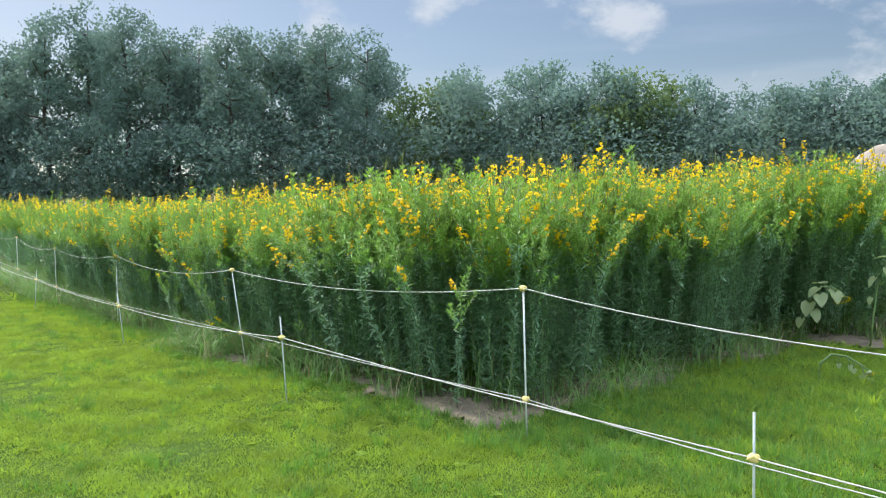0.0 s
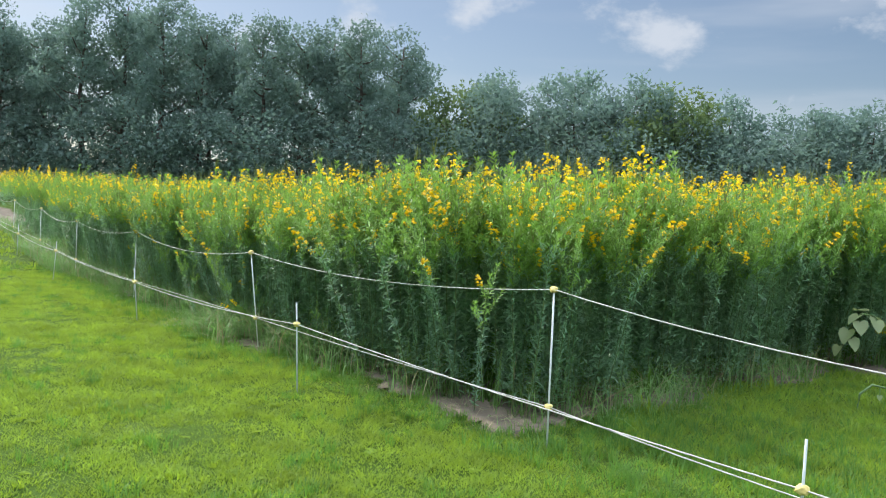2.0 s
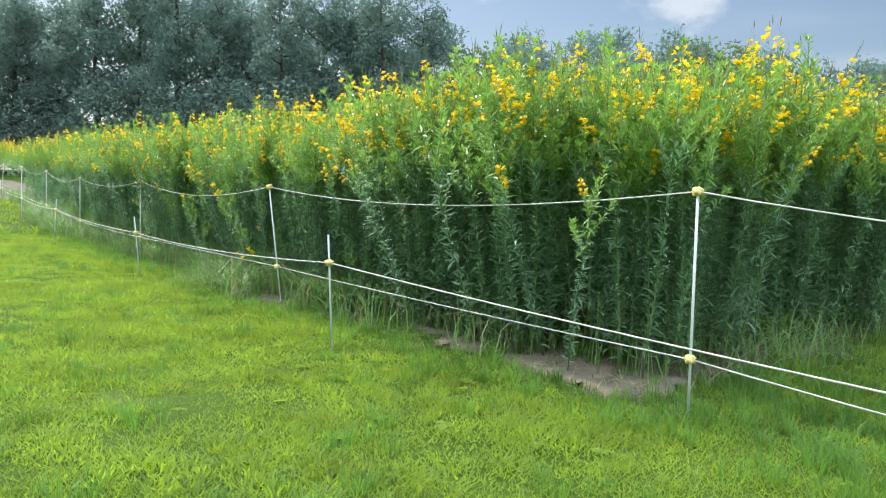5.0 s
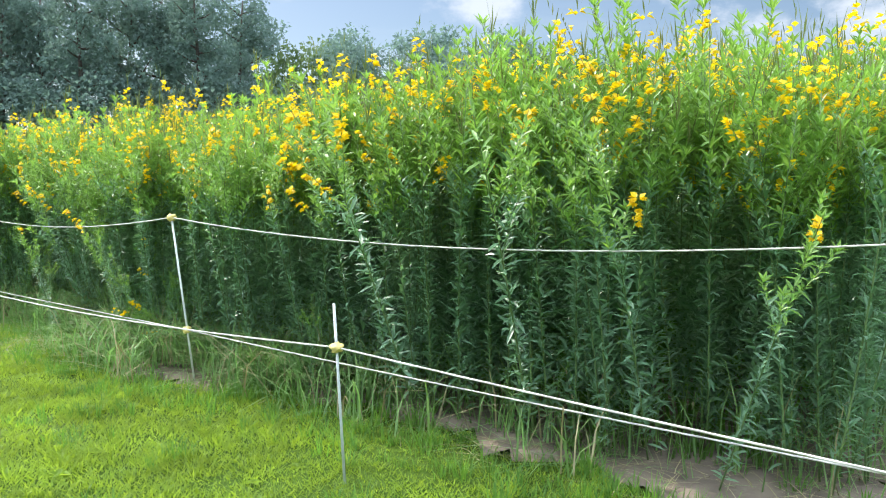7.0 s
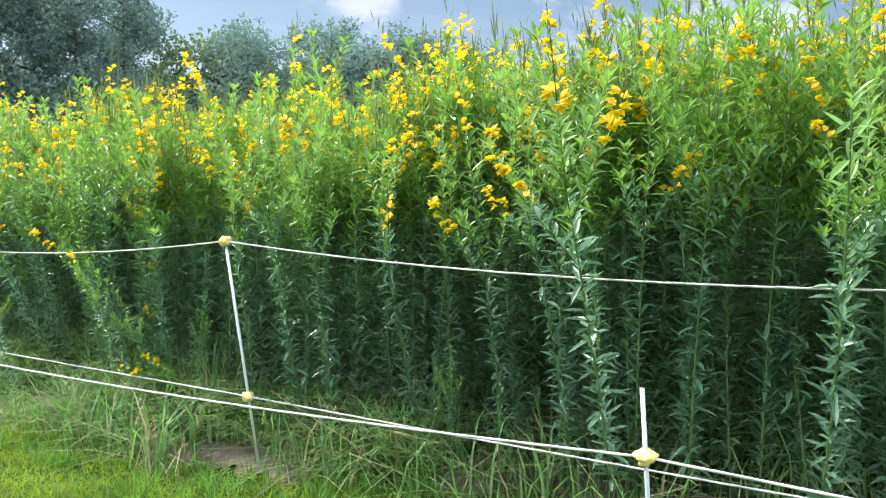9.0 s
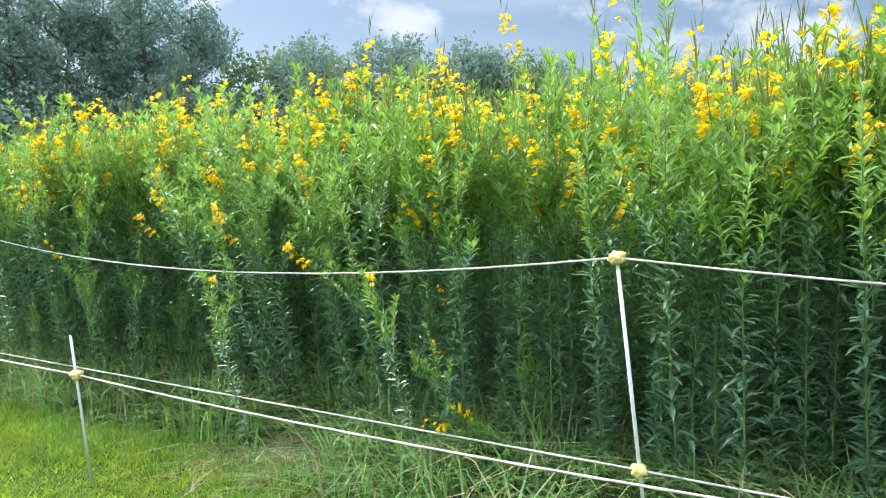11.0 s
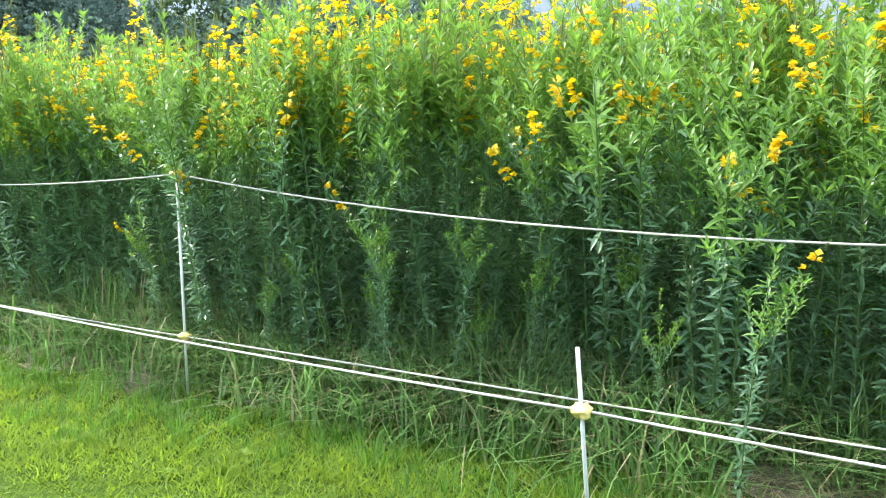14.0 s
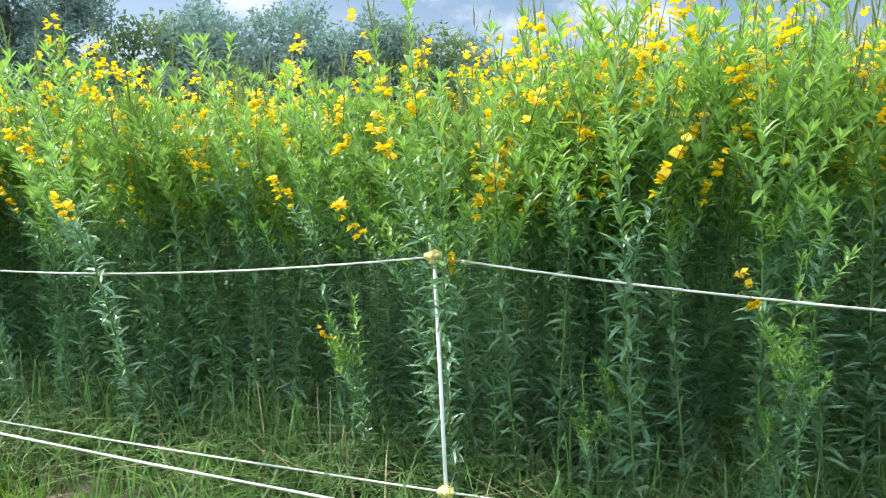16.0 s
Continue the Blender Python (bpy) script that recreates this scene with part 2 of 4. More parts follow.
def add_tube(batch, points, radii, sides, slot):
    points, radii = np.asarray(points, float), np.asarray(radii, float)
    way = unit(np.gradient(points, axis=0))
    ref = np.where(np.abs(way[:, 2:3]) > 0.9, np.array([[1.0, 0, 0]]), np.array([[0, 0, 1.0]]))
    a = unit(np.cross(way, ref))
    b = np.cross(way, a)
    ang = np.arange(sides) * 2 * math.pi / sides
    ring = points[:, None] + radii[:, None, None] * (a[:, None] * np.cos(ang)[None, :, None] + b[:, None] * np.sin(ang)[None, :, None])
    k = len(points)
    faces = [(i * sides + j, i * sides + (j + 1) % sides, (i + 1) * sides + (j + 1) % sides, (i + 1) * sides + j) for i in range(k - 1) for j in range(sides)]
    batch.add(ring.reshape(-1, 3), faces, slot)
    ends = np.array([points[0], points[-1]])
    last = (k - 1) * sides
    start = batch.count - k * sides
    batch.add(ends, [(0, 0, 0)], slot)
    batch.f.pop()
    e0 = batch.count - 2
    caps = [(e0, start + (j + 1) % sides, start + j) for j in range(sides)] + [(e0 + 1, start + last + j, start + last + (j + 1) % sides) for j in range(sides)]
    batch.f.append((np.array(caps), slot))


def part(name, me, parent, label=""):
    ob = new(name, me)
    ob.parent = parent
    return tagged(ob, label)


# ---- plan ----
TALL = [(3.78, 2.11), (0.716, 4.829), (-2.308, 7.485), (-5.402, 10.465), (-8.085, 13.13), (-11.2, 16.5), (-14.3, 19.7), (-17.6, 23.1), (-21.0, 26.6), (-24.4, 30.1), (-27.8, 33.6)]
TALL_TOP = 1.03
TALL_LOW = 0.295
TOP_TIE = {1: 1.053, 2: 1.003, 3: 1.003, 4: 1.004}
LOW_TIE = {1: 0.287, 2: 0.325, 3: 0.28}
SHORT = [(4.51, -0.08), (1.757, 3.021), (-1.331, 5.781), (-4.348, 8.621), (-7.75, 12.05), (-11.1, 15.6), (-14.5, 19.2), (-17.9, 22.6), (-21.3, 26.1), (-24.7, 29.6)]
EDGE = np.array([(-44.0, 51.0), (-25.4, 31.5), (-14.0, 19.75), (-8.0, 13.48), (-5.25, 10.68), (-4.5, 10.0), (-3.8, 9.62), (-3.38, 9.2), (-3.08, 8.5), (-2.75, 8.14), (-2.08, 7.64),
                 (-0.58, 6.40), (0.52, 5.50), (1.0, 5.95), (1.7, 6.72), (2.6, 7.85), (3.7, 9.15), (6.0, 9.7), (16.0, 11.6)])
FIELD = np.vstack([EDGE, [(36.0, 25.0), (27.0, 38.0), (-8.0, 44.0), (-26.0, 52.0)]])


def rise(p):
    """The ground climbs gently towards the field's far end."""
    return 0.024 * np.maximum(0, (p[:, 1] - p[:, 0]) / 1.414 - 15.5)


def on_ground(p):
    return np.column_stack([p, rise(p)])


def inside(points, poly):
    x, y = points[:, 0], points[:, 1]
    hit = np.zeros(len(points), bool)
    for (x0, y0), (x1, y1) in zip(poly, np.roll(poly, -1, 0)):
        hit ^= ((y0 > y) != (y1 > y)) & (x < (x1 - x0) * (y - y0) / (y1 - y0 + 1e-12) + x0)
    return hit


def edge_distance(points, line=EDGE):
    best = np.full(len(points), 1e9)
    for a, b in zip(line[:-1], line[1:]):
        a, b = np.asarray(a, float), np.asarray(b, float)
        d = b - a
        u = np.clip(((points - a) @ d) / (d @ d), 0, 1)
        best = np.minimum(best, np.linalg.norm(points - a - u[:, None] * d, axis=1))
    return best


# ---- ground ----
def grid_sheet(name, xs, ys, height, mat, keep=None):
    gx, gy = np.meshgrid(xs, ys, indexing="ij")
    pts = np.stack([gx.ravel(), gy.ravel()], 1)
    z = height(pts)
    nx, ny = len(xs), len(ys)
    i, j = np.meshgrid(np.arange(nx - 1), np.arange(ny - 1), indexing="ij")
    a = (i * ny + j).ravel()
    faces = np.stack([a, a + ny, a + ny + 1, a + 1], 1)
    if keep is not None:
        good = keep(pts)
        faces = faces[good[faces].all(1)]
    b = Batch()
    b.add(np.column_stack([pts, z]), faces, 0)
    return new(name, b.mesh(name, [mat], [0], True))


def bumps(p):
    return np.where(np.abs(p[:, 0]) + np.abs(p[:, 1]) < 130, rise(p), 1.4) + 0.012 * np.sin(p[:, 0] * 2.1 + 1.3 * np.sin(p[:, 1] * 1.1)) * np.sin(p[:, 1] * 1.7 + 0.6) + 0.006 * np.sin(p[:, 0] * 6.3 + p[:, 1] * 4.1)


near = np.arange(-30, 20.01, 0.25)
xs = np.concatenate([[-2500, -800, -250, -90, -45], near, [30, 60, 120, 400, 2500]])
ys = np.concatenate([[-2500, -500, -120, -40, -12], np.arange(-6, 36.01, 0.25), [45, 60, 100, 300, 900, 2500]])
tagged(grid_sheet("ground", xs, ys, bumps, TURF), "mown green lawn with worn thin spots", "lawn", kind="structure")
rng = np.random.default_rng(4)


# worn bare patches along the rods: place, reach, size
BARE = [(0.30, 5.38, .17, .07), (-0.78, 6.12, .18, .05), (-2.45, 7.52, .15, .04), (-3.45, 8.80, .16, .09), (0.0, 5.75, .1, .05), (4.5, 8.4, .8, .10), (4.25, 8.95, .45, .16)]


def bed_depth(p):
    """How far inside the soil's uneven outline a point lies."""
    wob = 0.13 * np.sin(p[:, 0] * 3.1 + p[:, 1] * 1.3) + 0.09 * np.sin(p[:, 0] * 7.7 - p[:, 1] * 5.2)
    d = edge_distance(p)
    patch = sum(h * np.exp(-((p[:, 0] - x) ** 2 + (p[:, 1] - y) ** 2) / r2) for x, y, h, r2 in BARE)
    return np.where(inside(p, FIELD), d, -d) + 0.20 + wob + patch


def bare(p):
    return sum(np.exp(-((p[:, 0] - x) ** 2 + (p[:, 1] - y) ** 2) / r2) for x, y, h, r2 in BARE)


def bed_height(p):
    lumps = 0.012 * np.sin(p[:, 0] * 9 + 3 * np.sin(p[:, 1] * 5)) * np.sin(p[:, 1] * 8)
    return bumps(p) + np.clip(bed_depth(p) * 0.3, -0.05, 0.022) + lumps


tagged(grid_sheet("soil_bed", np.arange(-30, 12, 0.12), np.arange(4.5, 36, 0.12), bed_height, SOIL, lambda p: (bed_depth(p) > -0.12) & (bed_depth(p) < 1.9)),
       "bare brown soil under the crop rows", "soil", kind="structure")


# ---- sunn hemp plants ----
# slots: 0 stem, 1 mature leaf, 2 young leaf, 3 petal, 4 bud
CROP = [STEM, LEAF, YOUNG, PETAL, BUD]


def add_raceme(b, r, foot, way, length, flowers, fine, size=0.034):
    """A spike of pea flowers: standard, keel and two wings each, buds at the tip."""
    way = unit(np.asarray(way, float))
    tip = foot + way * length
    k = int(flowers)
    u = np.sort(r.uniform(0.0, 0.78, k))
    ang = r.uniform(0, 6.28, k) + np.arange(k) * 2.4
    out = np.stack([np.cos(ang), np.sin(ang), r.uniform(-.1, .5, k)], 1)
    at = foot + way * (u * length)[:, None] + out * 0.01
    size = r.uniform(.75, 1.2, k) * size
    add_leaves(b, at, out + [0, 0, .7], size, size * 0.95, 0.1, 3, False, 0.12)
    add_leaves(b, at, out + [0, 0, -.15], size * .95, size * .6, 0.2, 3, False, 0.35)
    if fine:
        add_tube(b, [foot, tip], [0.0022, 0.001], 3, 4)
        sidew = np.stack([-out[:, 1], out[:, 0], out[:, 2] * 0], 1)
        add_leaves(b, at, out + sidew * .7, size * .9, size * .6, 0.1, 3, False, 0.3)
        add_leaves(b, at, out - sidew * .7, size * .9, size * .6, 0.1, 3, False, 0.3)
    n = 5 if fine else 3
    u = np.linspace(.72, 1, n)
    ang = np.arange(n) * 2.4
    add_leaves(b, foot + way * (u * length)[:, None], np.stack([np.cos(ang) * .3, np.sin(ang) * .3, np.ones(n)], 1), 0.02 if fine else length * .3, 0.008, 0, 4, False)


def hemp_plant(seed, height, low, fine, spacing, branches, racemes, leaf_len=0.1):
    r = np.random.default_rng(seed)
    b = Batch()
    bend = r.uniform(-.06, .06, 2)
    zs = np.linspace(0, height, 7)
    path = np.stack([bend[0] * (zs / height) ** 2 * height, bend[1] * (zs / height) ** 2 * height, zs], 1)
    start = 0 if fine else 3
    add_tube(b, path[start:], np.linspace(0.0055, 0.002, 7)[start:], 5 if fine else 3, 0)

    def on_stem(z):
        k = np.asarray(z) / height
        return np.stack([bend[0] * k * k * height, bend[1] * k * k * height, z], 1)
    z = np.sort(np.concatenate([np.arange(low, height, spacing), np.arange(max(low, .15) + spacing / 3, height * .72, spacing * 2)]))
    z = z + r.uniform(-.4, .4, len(z)) * spacing
    z = np.clip(z, 0.02, height)
    ang = np.arange(len(z)) * 2.4 + r.uniform(0, 6.28) + r.uniform(-1.2, 1.2, len(z))
    share = z / height
    rise = np.where(share > .9, 1.3, r.uniform(-.2, 1.25, len(z)))
    way = np.stack([np.cos(ang), np.sin(ang), rise], 1)
    length = leaf_len * r.uniform(.38, 1.12, len(z)) * np.where(share > .93, .6, 1)
    width = length * r.uniform(.18, .26, len(z))
    droop = r.uniform(-.15, .4, len(z))
    # older leaves have fallen off low down
    stay = r.uniform(0, 1, len(z)) < np.clip(share * 7.0, 0.3, 1)
    young = share > .68 + r.uniform(-.06, .06, len(z))
    for slot, pick in ((1, stay & ~young), (2, stay & young)):
        if pick.any():
            add_leaves(b, on_stem(z[pick]), way[pick], length[pick], width[pick], droop[pick], slot, fine)
    tips = [(on_stem(np.array([height]))[0], np.array([bend[0], bend[1], 1.0]))]
    for i in range(branches):
        hz = height * r.uniform(.58, .86)
        a = r.uniform(0, 6.28)
        foot = on_stem(np.array([hz]))[0]
        bw = unit(np.array([math.cos(a) * .55, math.sin(a) * .55, 1.0]))
        bl = r.uniform(.22, .42)
        end = foot + bw * bl
        if fine:
            add_tube(b, [foot, foot + bw * bl * .5 + [0, 0, -.01], end], [0.0028, 0.002, 0.0012], 3, 0)
        k = max(5, int(bl / spacing * .9))
        u = np.linspace(.15, 1, k)
        ang = np.arange(k) * 2.4 + r.uniform(0, 6)
        wy = np.stack([np.cos(ang), np.sin(ang), r.uniform(.3, 1.0, k)], 1) + bw * .5
        ln = leaf_len * .8 * r.uniform(.6, 1.1, k)
        zz = (foot + bw * (u * bl)[:, None])
        yg = zz[:, 2] / height > .72
        for slot, pick in ((1, ~yg), (2, yg)):
            if pick.any():
                add_leaves(b, zz[pick], wy[pick], ln[pick], ln[pick] * .25, r.uniform(.1, .4, pick.sum()), slot, fine)
        tips.append((end, bw))
    if leaf_len < .2:
        tips = [tips[i] for i in r.permutation(len(tips))]
    for i, (foot, way) in enumerate(tips):
        if i < racemes:
            if fine:
                b.spikes.append(Batch())
            add_raceme(b.spikes[-1] if fine else b, r, foot, way, r.uniform(.15, .32), r.integers(7, 14) if leaf_len < .2 else 6, fine, 0.036 if leaf_len < .2 else 0.058)
        else:
            # leafy shoot
            ang = np.arange(5) * 2.4
            add_leaves(b, np.repeat(foot[None], 5, 0), np.stack([np.cos(ang) * .6, np.sin(ang) * .6, np.ones(5)], 1), 0.085, 0.017, 0.25, 2, False)
            if r.uniform() < .3:
                # spent spike of grey-green buds
                u = np.linspace(.3, 1, 6)
                add_leaves(b, foot + way * .06 * u[:, None], np.stack([np.cos(ang[:1] + u * 9) * .25, np.sin(ang[:1] + u * 9) * .25, np.ones(6)], 1), .16 * u + .03, 0.009, 0, 4, False)
    return b


NEAR_KINDS = [hemp_plant(100 + i, 1.72 + 0.06 * (i % 6), 0.1, True, 0.0105, 5 + i % 3, (1, 1, 2, 3, 0, 1, 1, 1)[i], 0.096) for i in range(8)]
BACK_KINDS = [hemp_plant(150 + i, 1.72 + 0.06 * (i % 6), 0.1, False, 0.0135, 5, (2, 1, 1, 2, 1, 0)[i], 0.108) for i in range(6)]
MID_KINDS = [hemp_plant(200 + i, 1.72 + 0.06 * (i % 6), 0.8, False, 0.025, 5, (2, 2, 3, 2, 2, 3, 1, 3)[i], 0.13) for i in range(8)]
FAR_KINDS = [hemp_plant(300 + i, 1.72 + 0.06 * (i % 5), 1.15, False, 0.05, 4, (4, 3, 5, 3, 4)[i], 0.22) for i in range(5)]
LOW_KINDS = [hemp_plant(400 + i, 1.45 + 0.06 * i, 0.22, False, 0.055, 0, 0, 0.24) for i in range(4)]


def scatter(box, density, r):
    (x0, y0), (x1, y1) = box
    k = int((x1 - x0) * (y1 - y0) * density)
    return np.stack([r.uniform(x0, x1, k), r.uniform(y0, y1, k)], 1)


def swell(p):
    """Taller and shorter stretches of the stand."""
    tall = 0.03 * np.exp(-((p[:, 0] + 5.8) ** 2 + (p[:, 1] - 11.3) ** 2) / 4.5) + 0.05 * np.exp(-((p[:, 0] + 3.0) ** 2 + (p[:, 1] - 9.2) ** 2) / 1.5) + 0.02 * np.exp(-((p[:, 0] + 3.9) ** 2 + (p[:, 1] - 10.7) ** 2) / 1.6) + 0.09 * np.exp(-((p[:, 0] - 0.5) ** 2 + (p[:, 1] - 7.2) ** 2) / 1.8) + 0.17 * np.clip((p[:, 0] - 1.2) / 3.0, 0, 1)
    return 0.872 - .035 * np.clip((-p[:, 0] - 1.5) / 1.5, 0, 1) + tall + 0.04 * np.sin(p[:, 0] * 1.1 + 0.7) * np.sin(p[:, 1] * 0.9) + 0.03 * np.sin(p[:, 0] * 2.9 + p[:, 1] * 2.3)


originals = []
for i, kind in enumerate(NEAR_KINDS):
    me = new("sunn_hemp_plant")
    tagged(me, "tall sunn hemp plant with narrow green leaves", "plant", "crop plants along the rope fence")
    part("stem", kind.mesh("stem", [STEM], [0], True), me)
    part("foliage", kind.mesh("foliage", [LEAF, YOUNG], [1, 2]), me)
    if kind.spikes:
        tagged(me, "tall sunn hemp plant topped with yellow flower spikes")
    for spike in kind.spikes:
        part("flower_spike", spike.mesh("flower_spike", [PETAL, BUD], [3, 4]), me, "bright yellow pea flowers on a spike")
    originals.append(me)

def stand_at(points, h, lean=3.0):
    """Plants of their own along the field's edge; the outermost lean out to the light."""
    for (x, y), d in zip(points, edge_distance(points)):
        k = h * float(swell(np.array([[x, y]]))[0]) * rng.uniform(.88, 1.06)
        out = Vector((-0.69, -0.72, 0)) if x < 0.55 else Vector((0.75, -0.66, 0))
        tip = rng.normal(0, lean) + max(0, 12 - d * 26) * rng.uniform(0, 1.3)
        m = Matrix.Rotation(radians(tip), 4, Vector((0, 0, 1)).cross(out)) @ pose(0, 0, 0, rng.normal(0, lean), 0, 0) @ pose(0, 0, 0, 0, 0, rng.uniform(0, 360))
        copy_thing(originals[int(rng.integers(len(originals)))], Matrix.Translation((x, y, float(rise(np.array([[x, y]]))[0]))) @ m).scale = (k, k, k)


def leaning(kind, foot, tip):
    """A plant that hangs out of the stand, from foot to tip."""
    way = Vector(tip) - Vector(foot)
    k = way.length / (1.95 + 0.06 * (kind % 6))
    ob = copy_thing(originals[kind], Matrix.LocRotScale(Vector(foot), way.to_track_quat("Z", "Y"), None))
    tagged(ob, "sunn hemp plant leaning out of the crop's face").scale = (k, k, k)


pts = scatter(((-9.5, 5.0), (5.0, 16.0)), 56, rng)
dist = edge_distance(pts)
ragged = 0.07 * np.sin(pts[:, 0] * 4.3 + 0.8) + 0.05 * np.sin(pts[:, 0] * 9.1 + pts[:, 1] * 2.0)
keep = (np.where(inside(pts, FIELD), dist, -dist) > ragged) & (dist < 0.9)
pts, dist = pts[keep], dist[keep]
order = np.argsort(dist + rng.uniform(0, .2, len(pts)))
stand_at(pts[order[:276]], 1.0, 4.5)
rest = pts[order[276:]]
leaning(0, (0.15, 5.62, 0), (0.22, 5.06, 1.22))
leaning(3, (-2.05, 7.70, 0.03), (-2.99, 8.17, 0.42))
leaning(6, (-3.66, 8.9, 0), (-3.86, 8.63, 1.0))
leaning(1, (-3.22, 9.36, 0), (-3.385, 9.12, 1.22))
leaning(7, (-4.55, 10.08, 0), (-4.71, 9.80, 1.14))
leaning(1, (-5.5, 11.0, 0), (-5.655, 10.79, 0.96))
leaning(2, (-2.95, 8.85, 0), (-3.40, 8.47, 1.40))
leaning(3, (-5.15, 10.85, 0), (-5.38, 10.45, 1.45))
leaning(1, (2.75, 7.75, 0), (2.3, 6.98, 1.75))
leaning(4, (-2.98, 8.5, 0), (-3.32, 8.36, 1.25))
leaning(6, (-2.9, 8.32, 0), (-3.2, 8.12, 1.05))
leaning(4, (-3.1, 8.72, 0), (-3.46, 8.66, 1.45))
leaning(4, (-2.72, 8.2, 0), (-3.02, 7.98, .8))
leaning(2, (-2.6, 8.55, 0), (-2.84, 8.27, 0.85))
for x, y, k in ((-4.75, 9.95, .36), (-4.30, 9.62, .30), (-5.05, 10.22, .33), (-3.1, 8.55, .3), (-2.62, 7.95, .36), (-3.85, 9.1, .34), (-1.55, 7.0, .3), (-4.62, 9.92, .46), (-4.12, 9.62, .42), (-4.95, 10.26, .4), (-5.62, 10.9, .38), (-4.38, 9.76, .5), (-3.72, 9.4, .44)):
    m = pose(x, y, 0, rng.normal(0, 6), rng.normal(0, 6), rng.uniform(0, 360))
    tagged(copy_thing(originals[4], m), "small young sunn hemp shoot in the grass").scale = (k, k, k)
for ob in originals:
    for o in (*ob.children, ob):
        bpy.data.objects.remove(o)

stand = Batch()
rows = [(BACK_KINDS, rest)]
# side growth that closes the crop's face
pts = scatter(((-9.5, 5.0), (5.0, 16.0)), 34, rng)
dist = edge_distance(pts)
rows.append((BACK_KINDS, pts[inside(pts, FIELD) & (dist > .04) & (dist < .42)]))
pts = scatter(((-16, 5.0), (10.0, 26.0)), 27, rng)
dist = edge_distance(pts)
ok = inside(pts, FIELD)
span = (pts[:, 0] > -9.5) & (pts[:, 0] < 5)
rows.append((BACK_KINDS, pts[ok & (dist > 0.85) & (dist < 1.3) & span]))
rows.append((MID_KINDS, pts[ok & (dist >= 1.3) & (dist < 3.2) & span]))
rows.append((BACK_KINDS, pts[ok & (dist < 0.9) & ~span]))
rows.append((MID_KINDS, pts[ok & (dist >= 0.9) & (dist < 2.0) & ~span]))
# leafy lower growth deeper in the stand
pts = scatter(((-14, 5.0), (8.0, 22.0)), 25, rng)
dist = edge_distance(pts)
rows.append((LOW_KINDS, pts[inside(pts, FIELD) & (dist > 1.2) & (dist < 5.5)]))
pts = scatter(((-44, 5.0), (40.0, 54.0)), 5.0, rng)
dist = edge_distance(pts)
far = inside(pts, FIELD)
thin = rng.uniform(0, 1, len(pts)) < .55 * np.clip(1.25 - np.hypot(pts[:, 0] + 3, pts[:, 1] - 5) / 24, .13, 1) * np.where(pts[:, 0] > 8 + .5 * pts[:, 1], .3, 1)
span = (pts[:, 0] > -9.5) & (pts[:, 0] < 5)
block = (pts[:, 0] > -16) & (pts[:, 0] < 10) & (pts[:, 1] < 26)
rows.append((FAR_KINDS, pts[far & thin & ((dist > 3.2) | ((dist > 2.0) & ~span))]))
rows.append((MID_KINDS, pts[far & (dist < 2.0) & ~block]))
for kinds, spots in rows:
    which = rng.integers(0, len(kinds), len(spots))
    for i, kind in enumerate(kinds):
        p = spots[which == i]
        stand.spread(kind, on_ground(p), rng.uniform(0, 6.28, len(p)), swell(p) * (rng.uniform(.9, 1.06, len(p)) + .1 * (rng.uniform(0, 1, len(p)) < .05)), rng.normal(0, .05, (len(p), 2)))
tagged(new("sunn_hemp_field", stand.mesh("sunn_hemp_field", CROP, [0, 1, 2, 3, 4])), "dense field of green sunn hemp in yellow flower", "crop field", kind="stuff")


# ---- rope fence ----
def rod_mesh(height, radius, mat):
    b = Batch()
    add_tube(b, [(0, 0, -0.05), (0, 0, height * .5), (0, 0, height)], [radius] * 3, 10, 0)
    return b.mesh("rod", [mat], [0], True)


def wrap_mesh(seed, size):
    """A lumpy twist of yellow twine."""
    bm = bmesh.new()
    bmesh.ops.create_icosphere(bm, subdivisions=3, radius=size)
    off = Vector((seed * 3.7, seed, 1.3))
    for v in bm.verts:
        n0 = v.co.normalized()
        v.co *= 1 + 0.42 * noise.noise(n0 * 1.9 + off) + 0.22 * noise.noise(n0 * 4.6 + off)
        v.co.z *= 0.8
    for f in bm.faces:
        f.smooth = True
    me = bpy.data.meshes.new("wrap")
    bm.to_mesh(me)
    bm.free()
    me.materials.append(TAPE)
    return me


